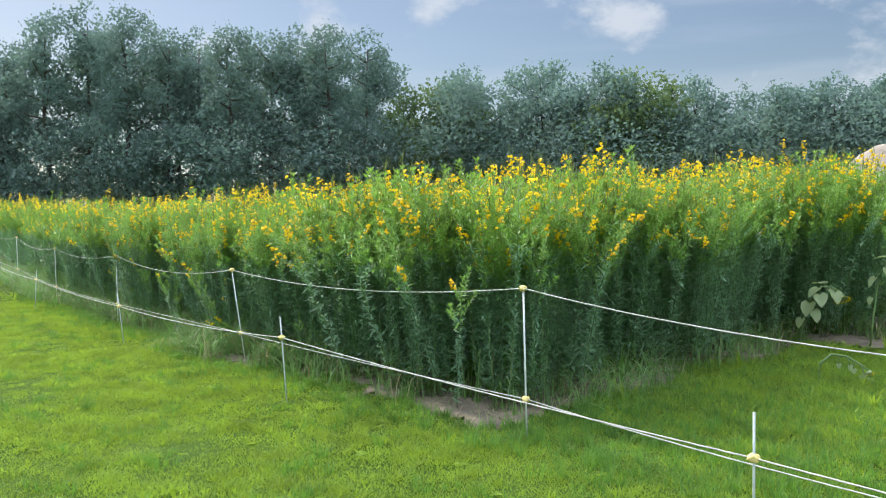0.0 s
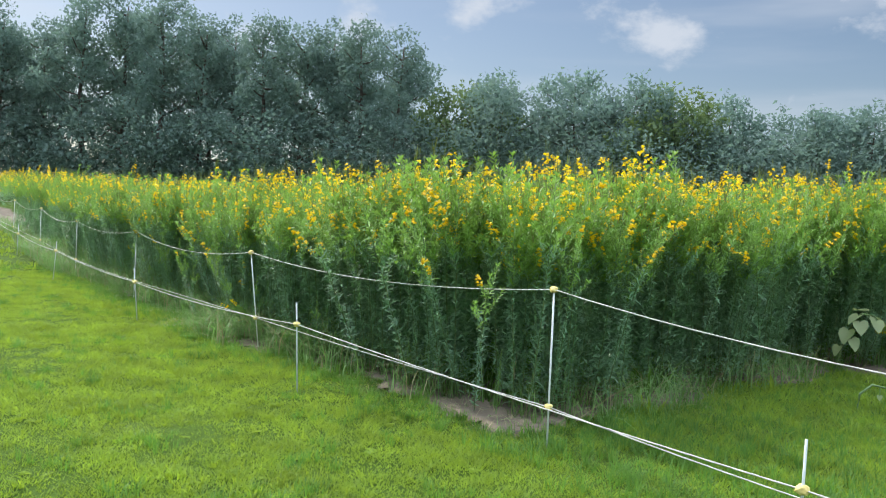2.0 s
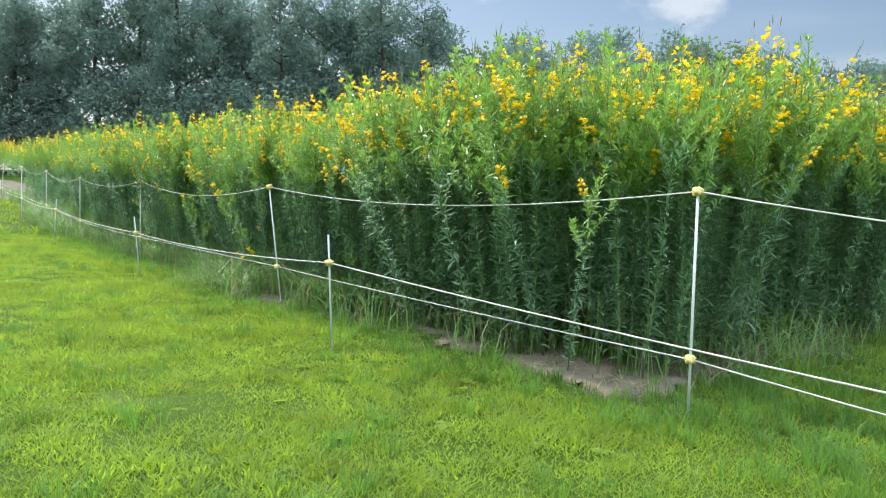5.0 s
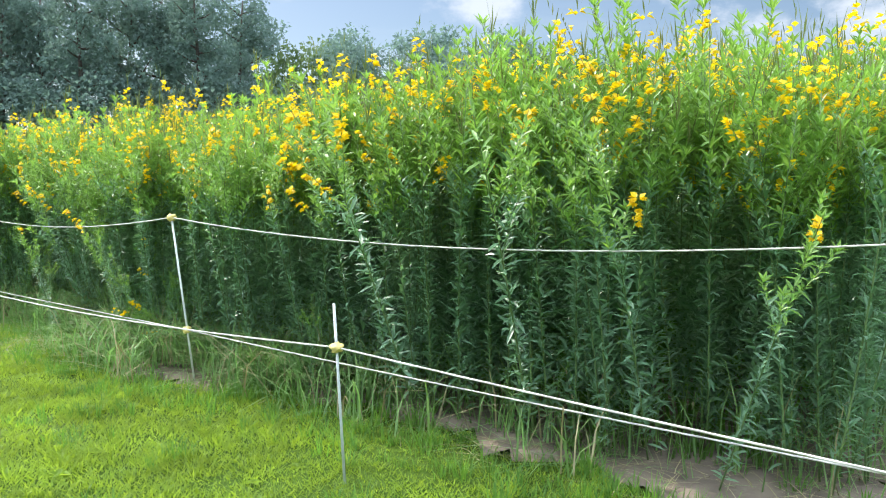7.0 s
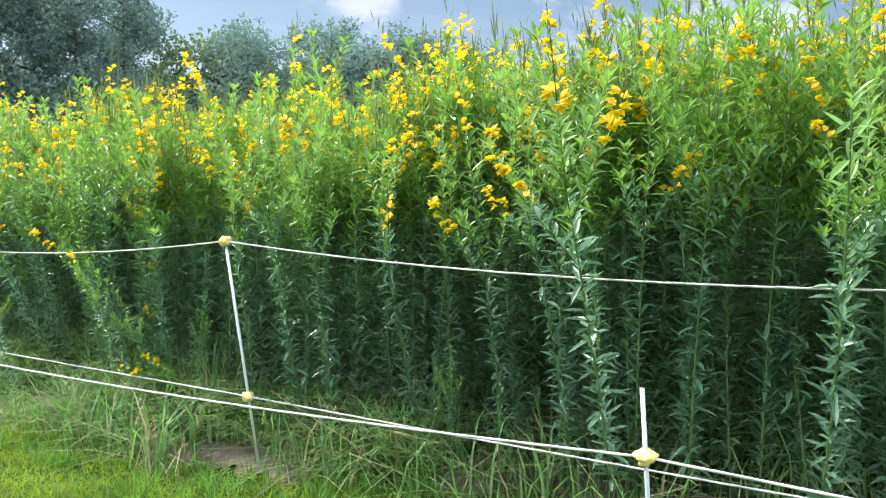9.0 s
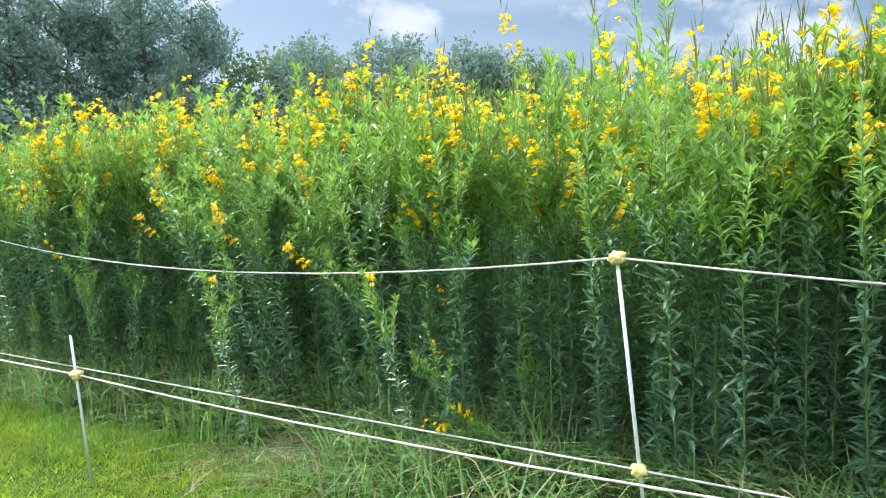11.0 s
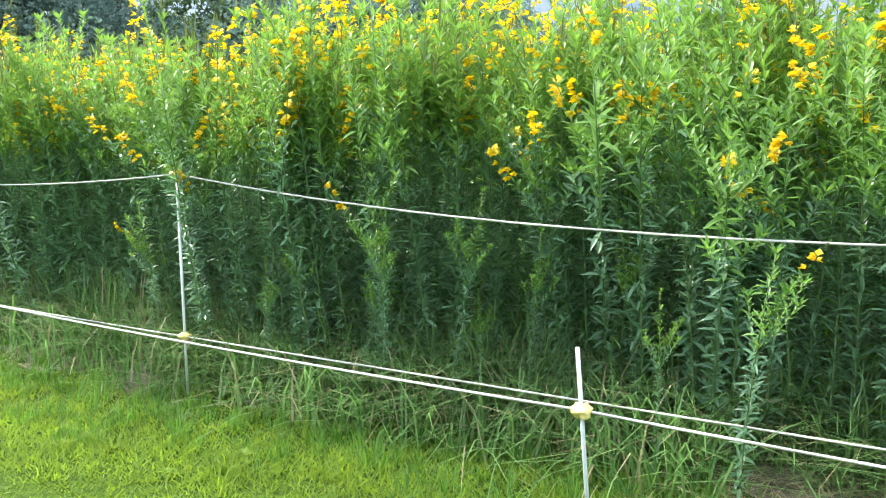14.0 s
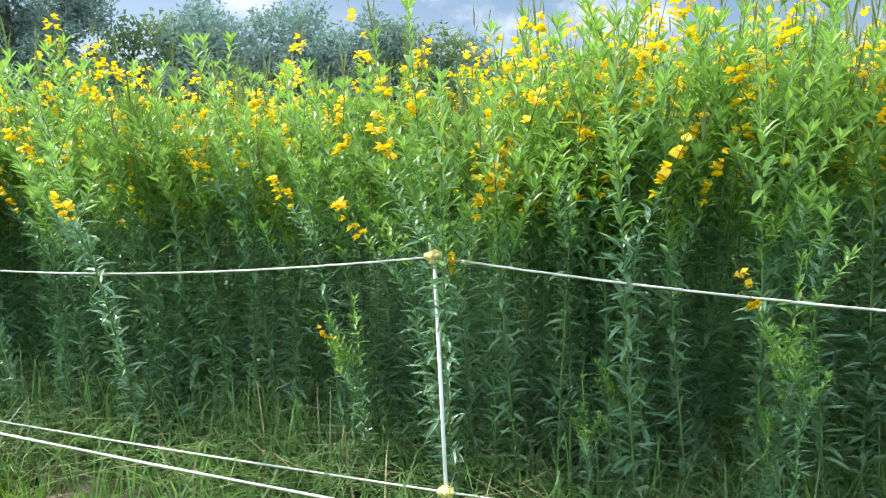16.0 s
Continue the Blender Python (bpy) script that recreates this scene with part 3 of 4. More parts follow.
WRAPS = [wrap_mesh(i, 0.026) for i in range(4)]
tall_rod, short_rod = rod_mesh(TALL_TOP + 0.012, 0.0062, ROD), rod_mesh(0.72, 0.0058, GREY_ROD)
LEAN = {1: (-0.013, -0.027), 2: (-0.118, -0.012), 3: (-0.018, 0.043), 4: (0.0, 0.0)}
tall_tops, tall_lows, short_knots = [], [], []
for i, (x, y) in enumerate(TALL):
    lx, ly = LEAN.get(i, (rng.normal(0, .012), rng.normal(0, .012)))
    post = tagged(new("fence_post"), "thin white fibreglass rod post with yellow ties", "fence post", "tall rods of the rope fence")
    top, low = TOP_TIE.get(i, TALL_TOP), LOW_TIE.get(i, TALL_LOW)
    part("rod", tall_rod, post).scale = (1, 1, top / TALL_TOP)
    for z in (top, low):
        w = part("tie", WRAPS[int(rng.integers(4))], post, "pale yellow twine tie")
        w.matrix_basis = pose(0, 0, z, 0, 0, rng.uniform(0, 360))
    m = Matrix.LocRotScale((x, y, float(rise(np.array([[x, y]]))[0]) - (0.09 if i == 0 else 0)), Vector((lx, ly, 1)).to_track_quat("Z", "Y"), None)
    post.matrix_basis = m
    tall_tops.append(m @ Vector((0, 0, top)))
    tall_lows.append(m @ Vector((0, 0, low)))
SHORT_TIP = {1: 0.67, 2: 0.725, 3: 0.642}
SHORT_Z = {0: 0.58, 1: 0.463, 2: 0.552, 3: 0.476, 4: 0.52}
SHORT_LEAN = {1: (0.0, 0.0), 2: (-0.06, 0.02), 3: (-0.1, 0.0)}
for i, (x, y) in enumerate(SHORT):
    lx, ly = SHORT_LEAN.get(i, (rng.normal(0, .03), rng.normal(0, .03)))
    z = SHORT_Z.get(i, 0.48)
    stake = tagged(new("short_stake"), "short grey fibreglass stake with a yellow tie", "fence stake", "short stakes of the front rope")
    part("rod", short_rod, stake).scale = (1, 1, SHORT_TIP.get(i, .68) / .72)
    w = part("tie", WRAPS[int(rng.integers(4))], stake, "pale yellow twine tie")
    w.matrix_basis = pose(0, 0, z, 0, 0, rng.uniform(0, 360))
    m = Matrix.LocRotScale((x - lx * z, y - ly * z, float(rise(np.array([[x, y]]))[0])), Vector((lx, ly, 1)).to_track_quat("Z", "Y"), None)
    stake.matrix_basis = m
    short_knots.append(m @ Vector((0, 0, z)))


def rope(ends, sag, label):
    pts = []
    for i, (a, b) in enumerate(zip(ends[:-1], ends[1:])):
        for k in range(16):
            u = k / 16
            p = a.lerp(b, u)
            p.z -= sag[min(i, len(sag) - 1)] * 4 * u * (1 - u)
            pts.append(tuple(p))
    pts.append(tuple(ends[-1]))
    b = Batch()
    add_tube(b, pts, [0.0038] * len(pts), 6, 0)
    return tagged(new("rope", b.mesh("rope", [ROPE], [0], True)), label, "rope")


rope(tall_tops, (0.11, 0.105, 0.125, 0.10, 0.12), "white rope sagging between the tall rod tops")
rope(tall_lows, (0.05, 0.012, 0.0, 0.015), "white rope tied low on the tall rods")
rope(short_knots, (0.02, 0.02, 0.045, 0.035), "taut white rope tied along the short stakes")


# ---- trees ----
def tree(seed, height, spread, slot_leaf, low=.12):
    """Trunk, rising limbs, and a crown of leaf sprays in uneven clumps with gaps between them."""
    r = np.random.default_rng(seed)
    wood, crown = Batch(), Batch()
    zs = np.linspace(0, height * .9, 9)
    lean = r.normal(0, .02, 2)
    path = np.stack([lean[0] * zs + .15 * np.sin(zs * .6 + seed), lean[1] * zs, zs], 1)
    add_tube(wood, path, np.linspace(.24, .04, 9) * height / 15, 7, 0)
    balls = []
    limbs = 24
    for i in range(limbs):
        u = low + (.97 - low) * (i + r.uniform(0, 1)) / limbs
        foot = np.array([np.interp(u * height * .9, zs, path[:, k]) for k in range(3)])
        a = i * 2.4 + r.uniform(-.5, .5)
        reach = spread * (1 - .62 * max(0, (u - .55) / .45) ** 1.6 - .3 * max(0, .4 - u)) * r.uniform(.5, 1.0)
        end = foot + np.array([math.cos(a) * reach, math.sin(a) * reach, reach * r.uniform(.3, .8)])
        end[2] = min(end[2], height * .985)
        mid = (foot + end) / 2 + [0, 0, -.08 * reach]
        add_tube(wood, [foot, mid, end], np.array([.08, .05, .018]) * height / 15, 5, 0)
        for _ in range(2):
            balls.append((end + r.normal(0, .4, 3) * reach * .4, r.uniform(.5, 1.1) * 1.15))
        balls.append((mid + r.normal(0, .35, 3), r.uniform(.5, .95) * 1.1))
    balls.append((path[-1] + [0, 0, height * .05], .9))
    for c, rad in balls:
        k = int(48 * rad ** 1.6) + 9
        d = unit(r.normal(0, 1, (k, 3)))
        p = c + d * (rad * r.uniform(.3, 1.06, k) ** .5)[:, None] * [1, 1, .85]
        # sprays of three small leaves
        k *= 3
        p = np.repeat(p, 3, 0) + r.normal(0, .17, (k, 3))
        one, two = unit(r.normal(0, 1, (k, 3))), unit(r.normal(0, 1, (k, 3)))
        s = r.uniform(.14, .30, (k, 1))
        tri = np.stack([p - one * s * .5, p + one * s * .5, p + two * s * .9], 1).reshape(-1, 3)
        crown.add(tri, np.arange(3 * k).reshape(-1, 3), 0)
    t = tagged(new("tree"), "tall leafy broadleaf tree at the field's edge", "tree", "trees behind the field")
    part("trunk", wood.mesh("trunk", [BARK], [0], True), t)
    part("crown", crown.mesh("crown", [slot_leaf], [0]), t)
    return t


kinds = [tree(1, 16.0, 3.1, HAZED_TREE_LEAF), tree(2, 17.0, 2.8, HAZED_TREE_LEAF), tree(3, 15.0, 3.3, HAZED_TREE_LEAF), tree(4, 10.5, 3.2, HAZED_TREE_LEAF, .08), tree(5, 9.0, 3.0, PALE_TREE_LEAF, .05), tree(6, 10.0, 3.5, HAZED_TREE_LEAF, .08)]
TOPS = [max(v.co.z for c in t.children for v in c.data.vertices) for t in kinds]


def nearer(bearing):
    """The wood bends towards the field's middle."""
    return float(np.interp(bearing, [20, 36], [.8, 1]))


# the wood's outline: bearing left of +y and height over the eye, in degrees
SKYLINE = [(60, 13), (40, 12.6), (35.6, 11.0), (33.2, 12.6), (30.6, 13.9), (28.2, 14.0), (27.0, 12.3), (25.6, 12.7), (23.6, 12.6), (21.7, 13.1), (18.7, 12.7), (15.0, 13.4), (12.6, 12.9), (11.2, 11.3), (9.6, 9.2),
           (8.3, 8.9), (7.2, 9.7), (4.9, 10.5), (3.0, 10.0), (1.9, 9.2), (-0.3, 10.7), (-2.4, 9.9), (-4.2, 10.5), (-7.1, 9.8), (-8.2, 8.9), (-10.6, 9.2), (-13.0, 8.4), (-14.6, 7.4), (-16.0, 8.2), (-19.0, 8.7), (-22.1, 8.3), (-30, 8.2), (-42, 8.5)]
STANDS = [(b, 0, 1.0) for b in (45.0, 42.6, 40.2, 37.8, 35.4, 33.0, 30.7, 28.3, 25.8, 23.7, 21.7, 19.2, 16.9, 14.9, 12.8, 7.3, 4.8, -0.4, -4.2, -7.0, -10.6, -16.2, -19.2, -22.2)]
STANDS += [(b, 6, .93) for b in (43.8, 39.0, 36.6, 34.2, 29.5, 24.8, 20.4, 15.9, 11.4)]
STANDS += [(b, 5, .8) for b in (9.2, 6.0, 2.4, 1.0, -2.3, -5.6, -8.6, -12.6, -14.3, -17.8, -20.8)]
STANDS += [(b, 2, .95) for b in (48, 51, 55, -24.5, -28, -31.5, -35, -39)]
planted = set()
for k, (bearing, back_by, share) in enumerate(STANDS):
    d = nearer(bearing) * (64 + 1.5 * math.sin(k * 2.3)) + back_by
    tall = np.interp(bearing, [b for b, e in SKYLINE[::-1]], [e for b, e in SKYLINE[::-1]])
    h = (d * math.tan(radians(float(tall))) + 1.6) * share
    which = k % 3 if h > 12 else (4 if k in (15, 19, 34, 37) else (3, 5)[k % 2])
    s = h / TOPS[which]
    a = radians(bearing)
    place = Vector((0.82 - math.sin(a) * d, -0.63 + math.cos(a) * d, 0))
    turn = Matrix.LocRotScale(place, Euler((0, 0, k * 1.9)), None)
    if which in planted:
        ob = copy_thing(kinds[which], turn)
    else:
        ob = kinds[which]
        ob.matrix_basis = turn
        planted.add(which)
    if h <= 12:
        tagged(ob, "paler yellow-green broadleaf tree in the low wood" if which == 4 else "low rounded dark green broadleaf tree behind the field")
    wide = max(s, .8)
    ob.scale = (wide, wide, s)
# low growth at the wood's foot
shrub = Batch()
for k in range(580):
    bearing = 58 - (k % 290) * .4
    a, d = radians(bearing), rng.uniform(57, 62) * nearer(bearing)
    c = np.array([0.85 - math.sin(a) * d, -.6 + math.cos(a) * d, rng.uniform(.8, 5.0) + 1.0])
    n_l = 80
    dd = unit(rng.normal(0, 1, (n_l, 3)))
    s = rng.uniform(.15, .34, n_l)
    add_leaves(shrub, c + dd * rng.uniform(.6, 1.7, (n_l, 1)), dd + rng.normal(0, .6, (n_l, 3)), s, s * .7, .2, 0, False)
tagged(new("undergrowth", shrub.mesh("undergrowth", [HAZED_TREE_LEAF], [0])), "dark shrubby undergrowth at the foot of the wood", "undergrowth", kind="stuff")


# ---- lawn blades, long grass, straw ----
def blades(b, p, height, width, lean, slot, z=0.0):
    k = len(p)
    a, la = rng.uniform(0, 6.28, k), rng.uniform(0, 6.28, k)
    wv = np.stack([np.cos(a), np.sin(a), np.zeros(k)], 1) * width[:, None] * .5
    base = np.column_stack([p, np.full(k, z)])
    tip = base + np.stack([np.cos(la) * lean * height, np.sin(la) * lean * height, height], 1)
    verts = np.stack([base - wv, base + wv, tip], 1).reshape(-1, 3)
    b.add(verts, np.arange(3 * k).reshape(-1, 3), slot)


def tuft(seed, n_blades, height, width, spread_r, curl, slot=0):
    r = np.random.default_rng(seed)
    b = Batch()
    a, rad = r.uniform(0, 6.28, n_blades), r.uniform(0, spread_r, n_blades)
    foot = np.stack([np.cos(a) * rad, np.sin(a) * rad, np.full(n_blades, -0.005)], 1)
    go = a + r.uniform(-.9, .9, n_blades)
    out = np.stack([np.cos(go), np.sin(go), np.zeros(n_blades)], 1)
    turn = go + 1.57 + r.uniform(-.7, .7, n_blades)
    side = np.stack([np.cos(turn), np.sin(turn), np.zeros(n_blades)], 1)
    h = height * r.uniform(.5, 1.15, n_blades)[:, None]
    c = curl * r.uniform(.2, 1.2, n_blades)[:, None]
    w = width * r.uniform(.7, 1.2, n_blades)[:, None] * .5
    up = np.array([0, 0, 1.0])
    mid = foot + up * h * .62 + out * h * c * .35
    tip = foot + up * h * (1.05 - .25 * c) + out * h * c
    verts = np.stack([foot - side * w, foot + side * w, mid + side * w * .8, mid - side * w * .8, tip], 1).reshape(-1, 3)
    steps = (np.arange(n_blades) * 5)[:, None]
    b.add(verts, np.array([[0, 1, 2, 3]]) + steps, slot)
    b.f.append((np.array([[3, 2, 4]]) + steps, slot))
    return b


def rosette(seed):
    """A low broad-leaved weed."""
    r = np.random.default_rng(seed)
    b = Batch()
    k = 9
    a = np.arange(k) * 2.4
    ln = r.uniform(.03, .06, k)
    add_leaves(b, np.tile([[0, 0, 0.01]], (k, 1)), np.stack([np.cos(a), np.sin(a), r.uniform(.3, 1.1, k)], 1), ln, ln * .5, .5, 0, False, .1)
    return b


lawn = Batch()
PATH_LINE = np.array([(6.0, 1.0), (1.2, 3.2), (-1.6, 5.2), (-4.6, 8.2), (-8, 11.5)])
TUFTS = [tuft(i, 16, (.03, .042, .05, .068, .035)[i % 5], .0056, .065, 1.3) for i in range(10)]
LUSH = [tuft(50 + i, 18, (.08, .11, .13)[i % 3], .0058, .055, .8, 1) for i in range(6)]
ROSETTES = [rosette(i) for i in range(4)]


def lush(p):
    """Where the mower has not been: near the rods and to the right of the field's corner, where the colour also carries
    crop shade.
    """
    return np.clip(1.3 - edge_distance(p, np.array(TALL[1:])) / .42, 0, 1) + ((p[:, 0] > 0.8 + 0.2 * np.sin(p[:, 1] * 3)) & (p[:, 1] > 4.3 - .35 * p[:, 0]))


def sow(kinds, p, low, high):
    which = rng.integers(0, len(kinds), len(p))
    for i, kind in enumerate(kinds):
        q = p[which == i]
        lawn.spread(kind, on_ground(q), rng.uniform(0, 6.28, len(q)), rng.uniform(low, high, len(q)))


def vigour(p):
    """Thick clumps and thin, worn places in the mown grass, from 0 to 1."""
    x, y = p[:, 0], p[:, 1]
    broad = np.sin(x * 2.3 + 1.6 * np.sin(y * 1.9)) * np.sin(y * 2.9 + 1.1 * np.sin(x * 3.1))
    fine = np.sin(x * 9.1 + 2.2 * np.sin(y * 5.3 + x)) * np.sin(y * 8.3 + 1.9 * np.sin(x * 6.7))
    return np.clip(.5 + .3 * broad + .42 * fine, 0, 1)


def sown(p, share):
    return p[rng.uniform(0, 1, len(p)) < share]


p = scatter(((-10, 0.5), (6, 14)), 230, rng)
d = edge_distance(p, PATH_LINE)
p = p[(d < 3.2) & (bed_depth(p) < 0.02)]
d = edge_distance(p, PATH_LINE)
p = sown(p, np.clip(1.3 - d / 3.0, .2, 1) * np.clip(.35 + .85 * vigour(p), 0, 1))
rough = rng.uniform(0, 1, len(p)) < lush(p) * .8
sow(LUSH, p[rough], .6, 1.15)
p = p[~rough]
strong = vigour(p) > .62
sow(TUFTS, p[strong], .9, 1.4)
sow(TUFTS, p[~strong], .5, .95)
p = scatter(((-10, 4.0), (5, 14)), 75, rng)
p = p[(bed_depth(p) > -.1) & (bed_depth(p) < .75) & (bare(p) < .35) & (rng.uniform(0, 1, len(p)) < .55 + .45 * np.sin(p[:, 0] * 3.7 + 1.0))]
sow(LUSH, p, .5, 1.3)
p = scatter(((-10, 4.0), (5, 16)), 18, rng)
p = p[(bed_depth(p) > .6) & (bed_depth(p) < 3.2)]
sow(LUSH, p, 2.2, 4.2)
# taller grass in the corner beyond the path
p = scatter(((1.2, 4.6), (6.5, 9.6)), 110, rng)
p = p[(bed_depth(p) < 0) & (edge_distance(p, PATH_LINE) > 1.2)]
sow(LUSH, p, .35, .85)
p = scatter(((1.2, 4.6), (6.5, 9.6)), 2200, rng)
p = p[(bed_depth(p) < 0) & (edge_distance(p, PATH_LINE) > 1.6)]
blades(lawn, p, rng.uniform(.03, .08, len(p)), rng.uniform(.007, .013, len(p)), rng.uniform(.4, 1.5, len(p)), 0)
# clumps that stand above the rest
c = scatter(((-10, 0.8), (6, 14)), 3.0, rng)
c = c[(edge_distance(c, PATH_LINE) < 2.8) & (bed_depth(c) < 0)]
p = np.repeat(c, 7, 0) + rng.normal(0, .07, (len(c) * 7, 2))
sow(LUSH, p, .45, .95)
p = scatter(((-10, 0.5), (7, 14)), 3, rng)
p = p[(edge_distance(p, PATH_LINE) < 2.6) & (bed_depth(p) < 0.0)]
sow(ROSETTES, p, .7, 1.4)
p = scatter(((-30, 0), (10, 34)), 8, rng)
d = edge_distance(p, PATH_LINE)
p = p[(d > 2.4) & (d < 17) & (bed_depth(p) < -.05)]
sow(TUFTS, p, 2.0, 3.2)
p = scatter(((-10, 0.8), (6, 14)), 5600, rng)
d = edge_distance(p, PATH_LINE)
p = p[(d < 3.4) & (bed_depth(p) < 0.0) & (rng.uniform(0, 1, len(p)) < np.clip(1.5 - d / 2.2, .25, 1))]
p = sown(p, .6 + .4 * vigour(p))
blades(lawn, p, rng.uniform(.015, .045, len(p)) * (.55 + .9 * vigour(p)), rng.uniform(.005, .009, len(p)), rng.uniform(.5, 1.7, len(p)), 0)
tagged(new("lawn_grass", lawn.mesh("lawn_grass", [GRASS, LUSH_SHADED_GRASS], [0, 1])), "short bright green mown grass tufts with small weeds", "grass", kind="stuff")


def arching(batch, p, h, reach, w, dry_share):
    k = len(p)
    a = rng.uniform(0, 6.28, k)
    side = np.stack([-np.sin(a), np.cos(a), np.zeros(k)], 1)
    z0 = rise(p)
    cols = []
    for u in (0, .33, .66, 1.0):
        c = np.column_stack([p[:, 0] + np.cos(a) * reach * u ** 1.8, p[:, 1] + np.sin(a) * reach * u ** 1.8, z0 + h * (1.7 * u - .95 * u * u)])
        ww = (w * (1 - .85 * u))[:, None]
        cols += [c - side * ww, c + side * ww]
    verts = np.stack(cols, 1).reshape(-1, 3)
    f = np.array([(0, 1, 3, 2), (2, 3, 5, 4), (4, 5, 7, 6)])
    faces = f[None] + (np.arange(k) * 8)[:, None, None]
    dry = rng.uniform(0, 1, k) < dry_share
    first = batch.count
    batch.add(verts, faces[~dry].reshape(-1, 4), 0)
    if dry.any():
        batch.f.append((faces[dry].reshape(-1, 4) + first, 1))


long_grass = Batch()
p = scatter(((-26, 4.0), (9, 33)), 900, rng)
d = edge_distance(p)
thick = np.where((p[:, 0] < -2.6) & (p[:, 0] > -12), 1.0, .38) * np.clip(.75 + .5 * np.sin(p[:, 0] * 2.3 + 1.7 * p[:, 1]), .2, 1)
p = p[(d < 0.42 * (.5 + thick)) & (rng.uniform(0, 1, len(p)) < thick)]
q = scatter(((-12, 6.5), (-1.6, 17)), 2500, rng)
dq = np.where(inside(q, FIELD), 1, -1) * edge_distance(q) + .06 * np.sin(q[:, 0] * 6.1) + .05 * np.sin(q[:, 1] * 9.7)
q = q[(dq > -.3) & (dq < .3) & (rng.uniform(0, 1, len(q)) < np.where(dq < -.08, .16, 1))]
p = np.vstack([p, q])
p = p[bare(p) < .35]
k = len(p)
arching(long_grass, p, rng.uniform(.1, .46, k), rng.uniform(.15, .62, k), rng.uniform(.003, .0065, k), .14)
p = scatter(((-11, 5.0), (1.0, 17)), 1500, rng)
dq = np.where(inside(p, FIELD), 1, -1) * edge_distance(p)
p = p[(dq > -.06) & (dq < .4) & (rng.uniform(0, 1, len(p)) < np.where(p[:, 0] < -2.4, .85, .13))]
k = len(p)
arching(long_grass, p, rng.uniform(.2, .7, k), rng.uniform(.1, .5, k), rng.uniform(.0022, .005, k), .08)
p = scatter(((-10, 4.0), (4, 16)), 260, rng)
p = p[(bed_depth(p) > -.12) & (bed_depth(p) < .55)]
k = len(p)
arching(long_grass, p, rng.uniform(.015, .07, k), rng.uniform(.1, .32, k), rng.uniform(.002, .004, k), .8)
# trampled straw by the fence
p = rng.normal(0, 1, (1500, 2)) * [.26, .30] + [-3.38, 8.88]
k = len(p)
arching(long_grass, p, rng.uniform(.01, .075, k), rng.uniform(.1, .34, k), rng.uniform(.002, .0045, k), .88)
tagged(new("long_grass", long_grass.mesh("long_grass", [WEED, STRAW], [0, 1])), "long arching grass and dry straw at the crop's foot", "grass", kind="stuff")


# ---- sunflowers by the field's corner ----
def heart_leaf(size):
    b = Batch()
    ring = [(0, 0), (.32, -.16), (.5, .1), (.46, .42), (.24, .78), (0, 1.0), (-.24, .78), (-.46, .42), (-.5, .1), (-.32, -.16)]
    v = [(x * size, y * size, (-.28 * y * y + .22 * abs(x)) * size) for x, y in ring] + [(0, .35 * size, -.06 * size)]
    b.add(v, [(10, k, (k + 1) % 10) for k in range(10)], 0)
    return b.mesh("leaf", [SUNFLOWER_LEAF], [0], True)


def sunflower(stem_pts, leaves, head_size, label):
    """Stem, drooping heart-shaped leaves on stalks, nodding head."""
    foot = Vector(stem_pts[0])
    root = tagged(new("sunflower"), label, "sunflower", "sunflowers at the field's corner")
    root.matrix_basis = Matrix.Translation(foot)
    pts = np.array(stem_pts) - np.array(foot)
    b = Batch()
    add_tube(b, pts, np.linspace(.012, .007, len(pts)), 7, 0)
    part("stem", b.mesh("stem", [STEM], [0], True), root)
    for u, turn, size, tilt in leaves:
        k = u * (len(pts) - 1)
        a = pts[int(k)] + (pts[min(int(k) + 1, len(pts) - 1)] - pts[int(k)]) * (k - int(k))
        m = Matrix.Translation(a) @ pose(0, 0, 0, tilt, 0, turn)
        leaf = part("leaf", heart_leaf(size), root, "drooping pale heart-shaped leaf")
        leaf.matrix_basis = m @ Matrix.Translation((0, .08, .02))
        st = Batch()
        ends = [a, np.array(m @ Vector((0, .045, .02))), np.array(m @ Vector((0, .085, .02)))]
        add_tube(st, ends, [.004, .0035, .003], 5, 0)
        part("leaf_stalk", st.mesh("leaf_stalk", [STEM], [0], True), root)
    h = Batch()
    add_tube(h, [(0, 0, 0), (0, 0, .018), (0, 0, .03)], [head_size * .3, head_size * .5, head_size * .44], 12, 0)
    k = 20
    ang = np.arange(k) * 6.283 / k
    rays = np.stack([np.cos(ang), np.sin(ang), np.full(k, .35)], 1)
    add_leaves(h, rays * [head_size * .45, head_size * .45, .06], rays, head_size * .32, head_size * .14, -.2, 1, False)
    head = part("flower_head", h.mesh("flower_head", [SUNFLOWER_LEAF, PETAL], [0, 1]), root, "nodding seed head going over")
    head.matrix_basis = Matrix.Translation(pts[-1]) @ pose(0, 0, 0, 150, 20, 40)


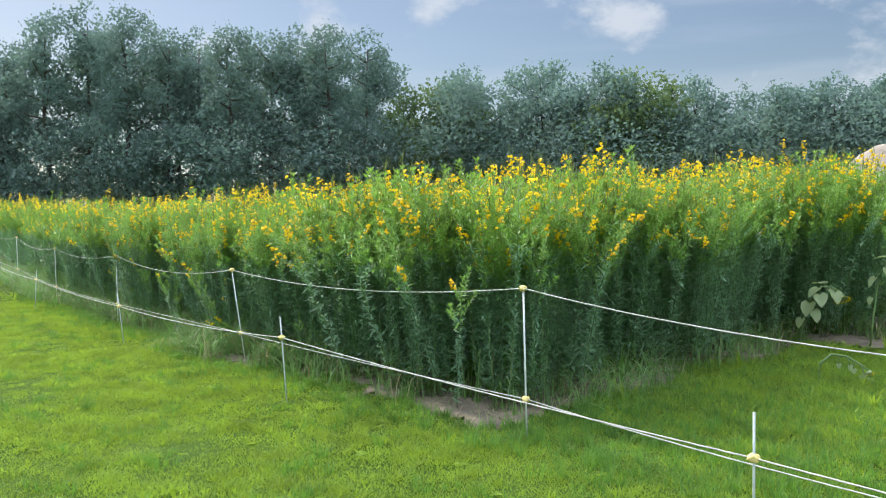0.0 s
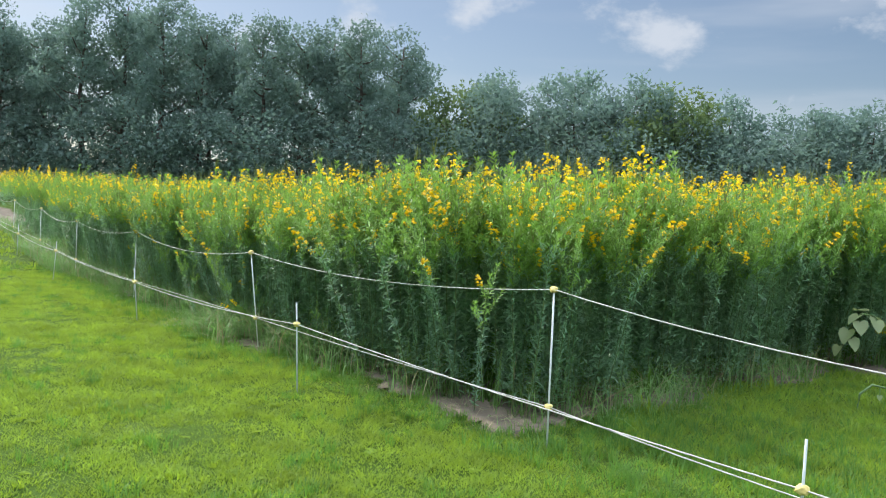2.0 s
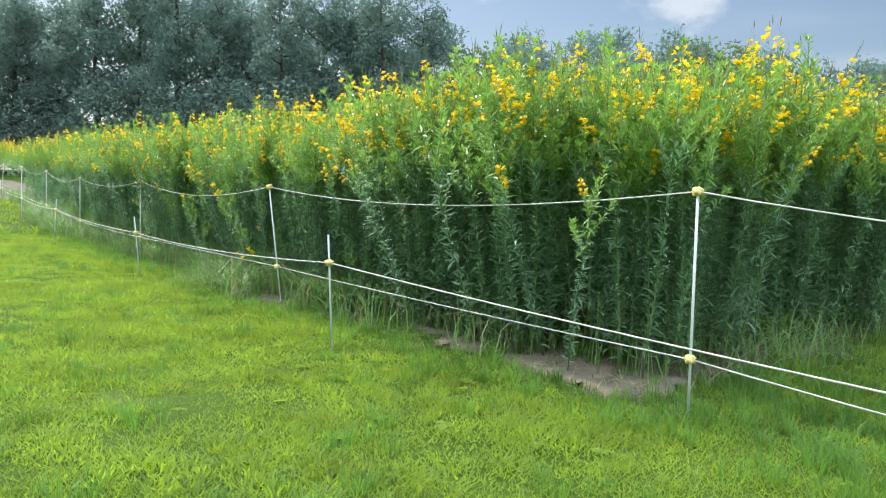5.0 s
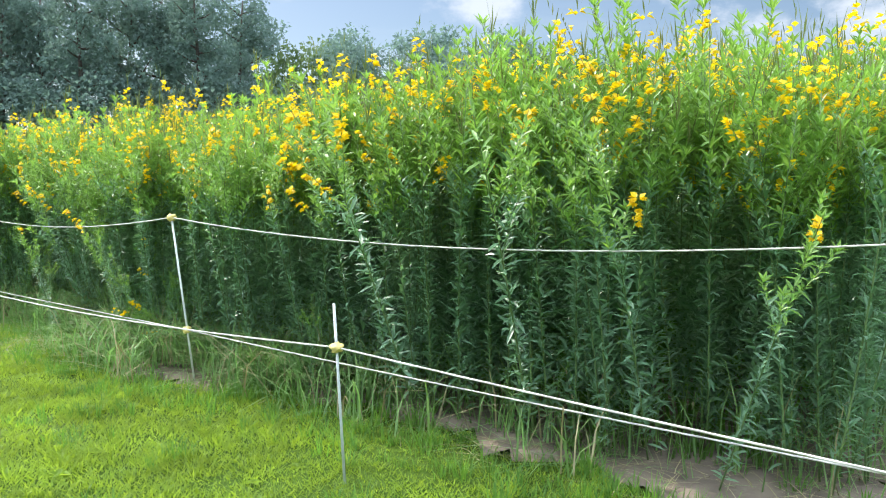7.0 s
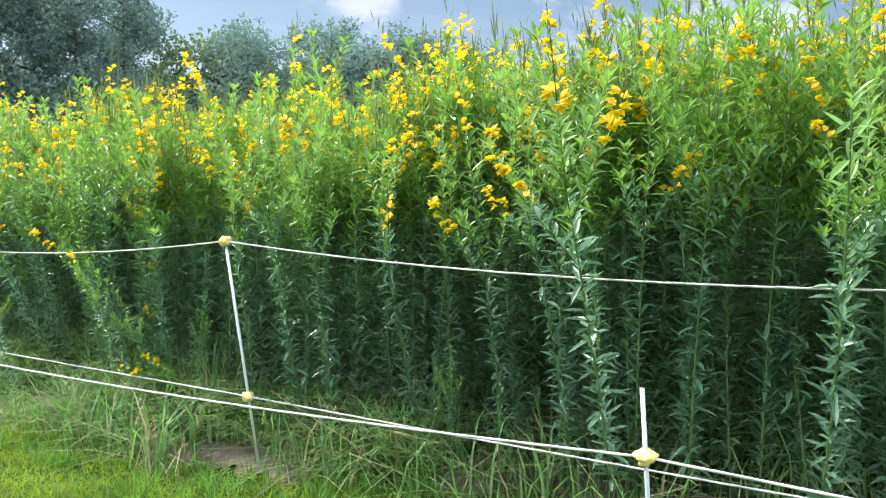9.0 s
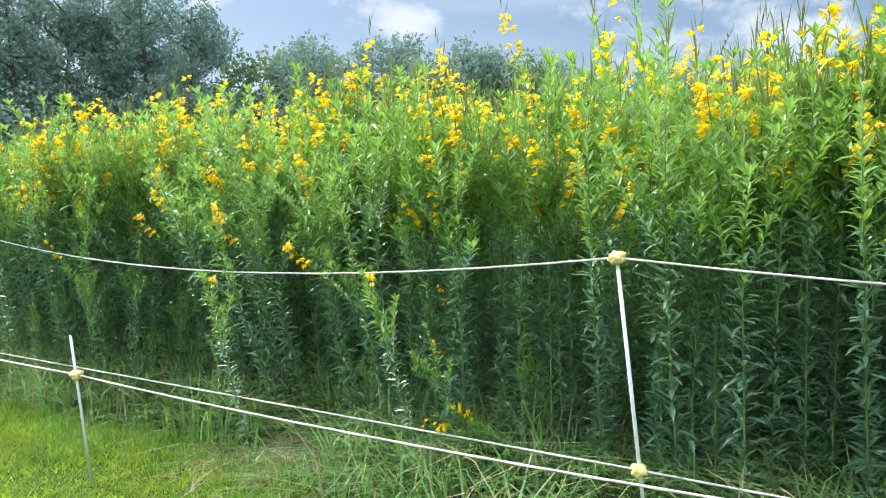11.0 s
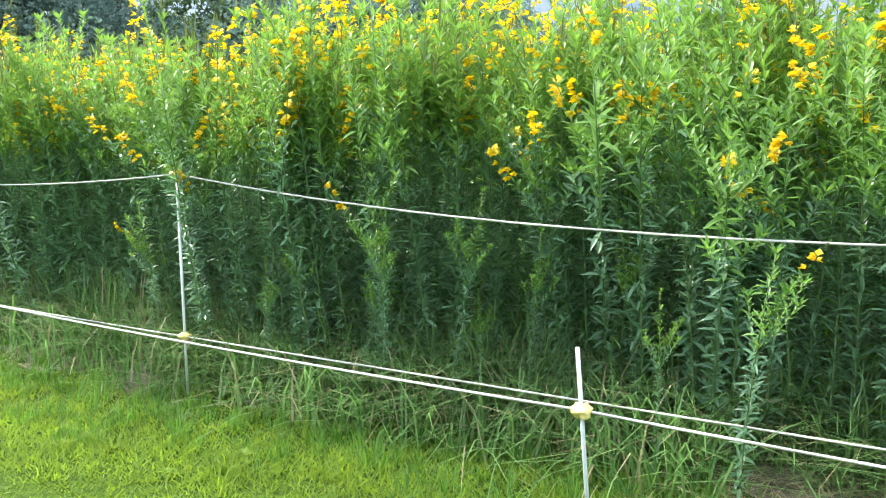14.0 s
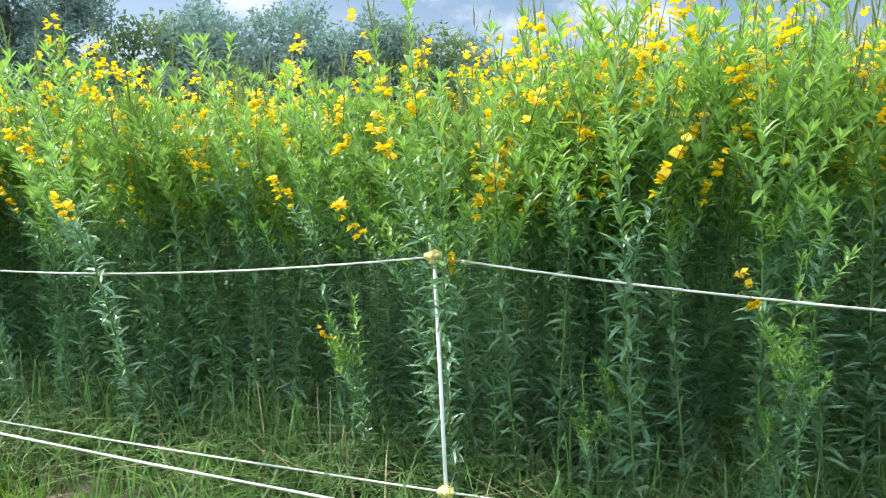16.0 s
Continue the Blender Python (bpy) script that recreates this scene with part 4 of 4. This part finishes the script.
sunflower([(3.70, 8.72, 0), (3.75, 8.72, .25), (3.82, 8.72, .48), (3.93, 8.70, .68), (4.06, 8.68, .66), (4.14, 8.66, .56)],
          [(.30, 120, .12, -50), (.38, 200, .15, -48), (.46, 135, .17, -45), (.55, 175, .16, -40), (.62, 230, .15, -40), (.66, 110, .15, -25), (.72, 265, .15, -35), (.78, 185, .14, -45), (.7, 20, .16, 10)], .13,
          "wilting sunflower with drooping pale leaves")
sunflower([(4.42, 8.6, 0), (4.45, 8.6, .35), (4.5, 8.62, .7), (4.58, 8.62, .95), (4.72, 8.6, 1.02), (4.8, 8.58, .96)],
          [(.35, 110, .09, -55), (.5, 100, .13, -45), (.58, 190, .16, -50), (.64, 240, .16, -40), (.72, 160, .14, -35), (.7, 60, .12, 0), (.8, 210, .13, -40)], .15,
          "tall wilting sunflower with a yellow head")
sunflower([(3.3, 6.85, 0), (3.32, 6.86, .16), (3.42, 6.88, .24), (3.55, 6.88, .22), (3.68, 6.88, .14), (3.74, 6.88, .09)],
          [(.5, 160, .045, -70), (.6, 200, .055, -75), (.68, 170, .05, -70), (.78, 210, .06, -75), (.86, 150, .06, -70), (.95, 190, .06, -70)], .06,
          "bent-over young sunflower drooping to the grass")


# ---- pale mound beyond the crop ----
def mound(foot, wide, high):
    bm = bmesh.new()
    bmesh.ops.create_icosphere(bm, subdivisions=4, radius=1.0)
    bmesh.ops.delete(bm, geom=[v for v in bm.verts if v.co.z < -.2], context="VERTS")
    for v in bm.verts:
        lump = 1 + .10 * noise.noise(v.co * 1.7) + .04 * noise.noise(v.co * 5.3)
        v.co = Vector((v.co.x * wide * lump, v.co.y * wide * lump, (v.co.z if v.co.z > 0 else v.co.z * .3) * high * lump))
    for f in bm.faces:
        f.smooth = True
    me = bpy.data.meshes.new("earth_mound")
    bm.to_mesh(me)
    bm.free()
    me.materials.append(PALE_EARTH)
    ob = tagged(new("earth_mound", me), "pale beige earth mound beyond the flowering crop", "mound")
    ob.matrix_basis = Matrix.Translation(foot)


mound((15.6, 35.6, 0.9), 2.6, 3.15)


# ---- dry stalk by the fence, broken stems ----
def dry_stalk(points, head):
    b = Batch()
    add_tube(b, points, [.0022] * (len(points) - 1) + [.0015], 5, 0)
    if head:
        top = np.array(points[-1])
        k = 14
        ang = np.arange(k) * 2.4
        add_leaves(b, top + np.array([[0, 0, 1]]) * np.linspace(-.05, .01, k)[:, None], np.stack([np.cos(ang) * .4, np.sin(ang) * .4, np.ones(k)], 1), .03, .008, 0, 0, False)
    tagged(new("dry_stalk", b.mesh("dry_stalk", [STRAW], [0])), "thin dry straw-coloured stalk among the plants", "dry stalk", "dry stalks")


dry_stalk([(-5.03, 10.70, 0), (-5.03, 10.71, .4), (-5.02, 10.72, .8)], True)
dry_stalk([(-4.2, 9.35, .02), (-4.25, 9.05, .3), (-4.3, 8.9, .42)], False)
dry_stalk([(-1.75, 7.0, .02), (-1.95, 7.1, .22), (-2.25, 7.25, .40)], False)
dry_stalk([(0.9, 5.55, .02), (1.15, 5.6, .22), (1.4, 5.62, .38)], False)
dry_stalk([(3.75, 8.35, .01), (3.82, 8.33, .12), (3.9, 8.3, .24)], False)


# ---- wires in front of the wood ----
def wire(a, b_, sag):
    b = Batch()
    a, e = np.array(a), np.array(b_)
    u = np.linspace(0, 1, 40)[:, None]
    pts = a + (e - a) * u - np.array([[0, 0, 1]]) * sag * 4 * u * (1 - u)
    add_tube(b, pts, [.006] * 40, 4, 0)
    tagged(new("overhead_wire", b.mesh("overhead_wire", [BARK], [0])), "thin grey overhead wire in front of the wood", "wire", "overhead wires")


wire((-18, 40.6, 4.7), (30, 43.0, 4.6), .25)
wire((-18, 40.6, 4.25), (30, 43.0, 4.15), .25)
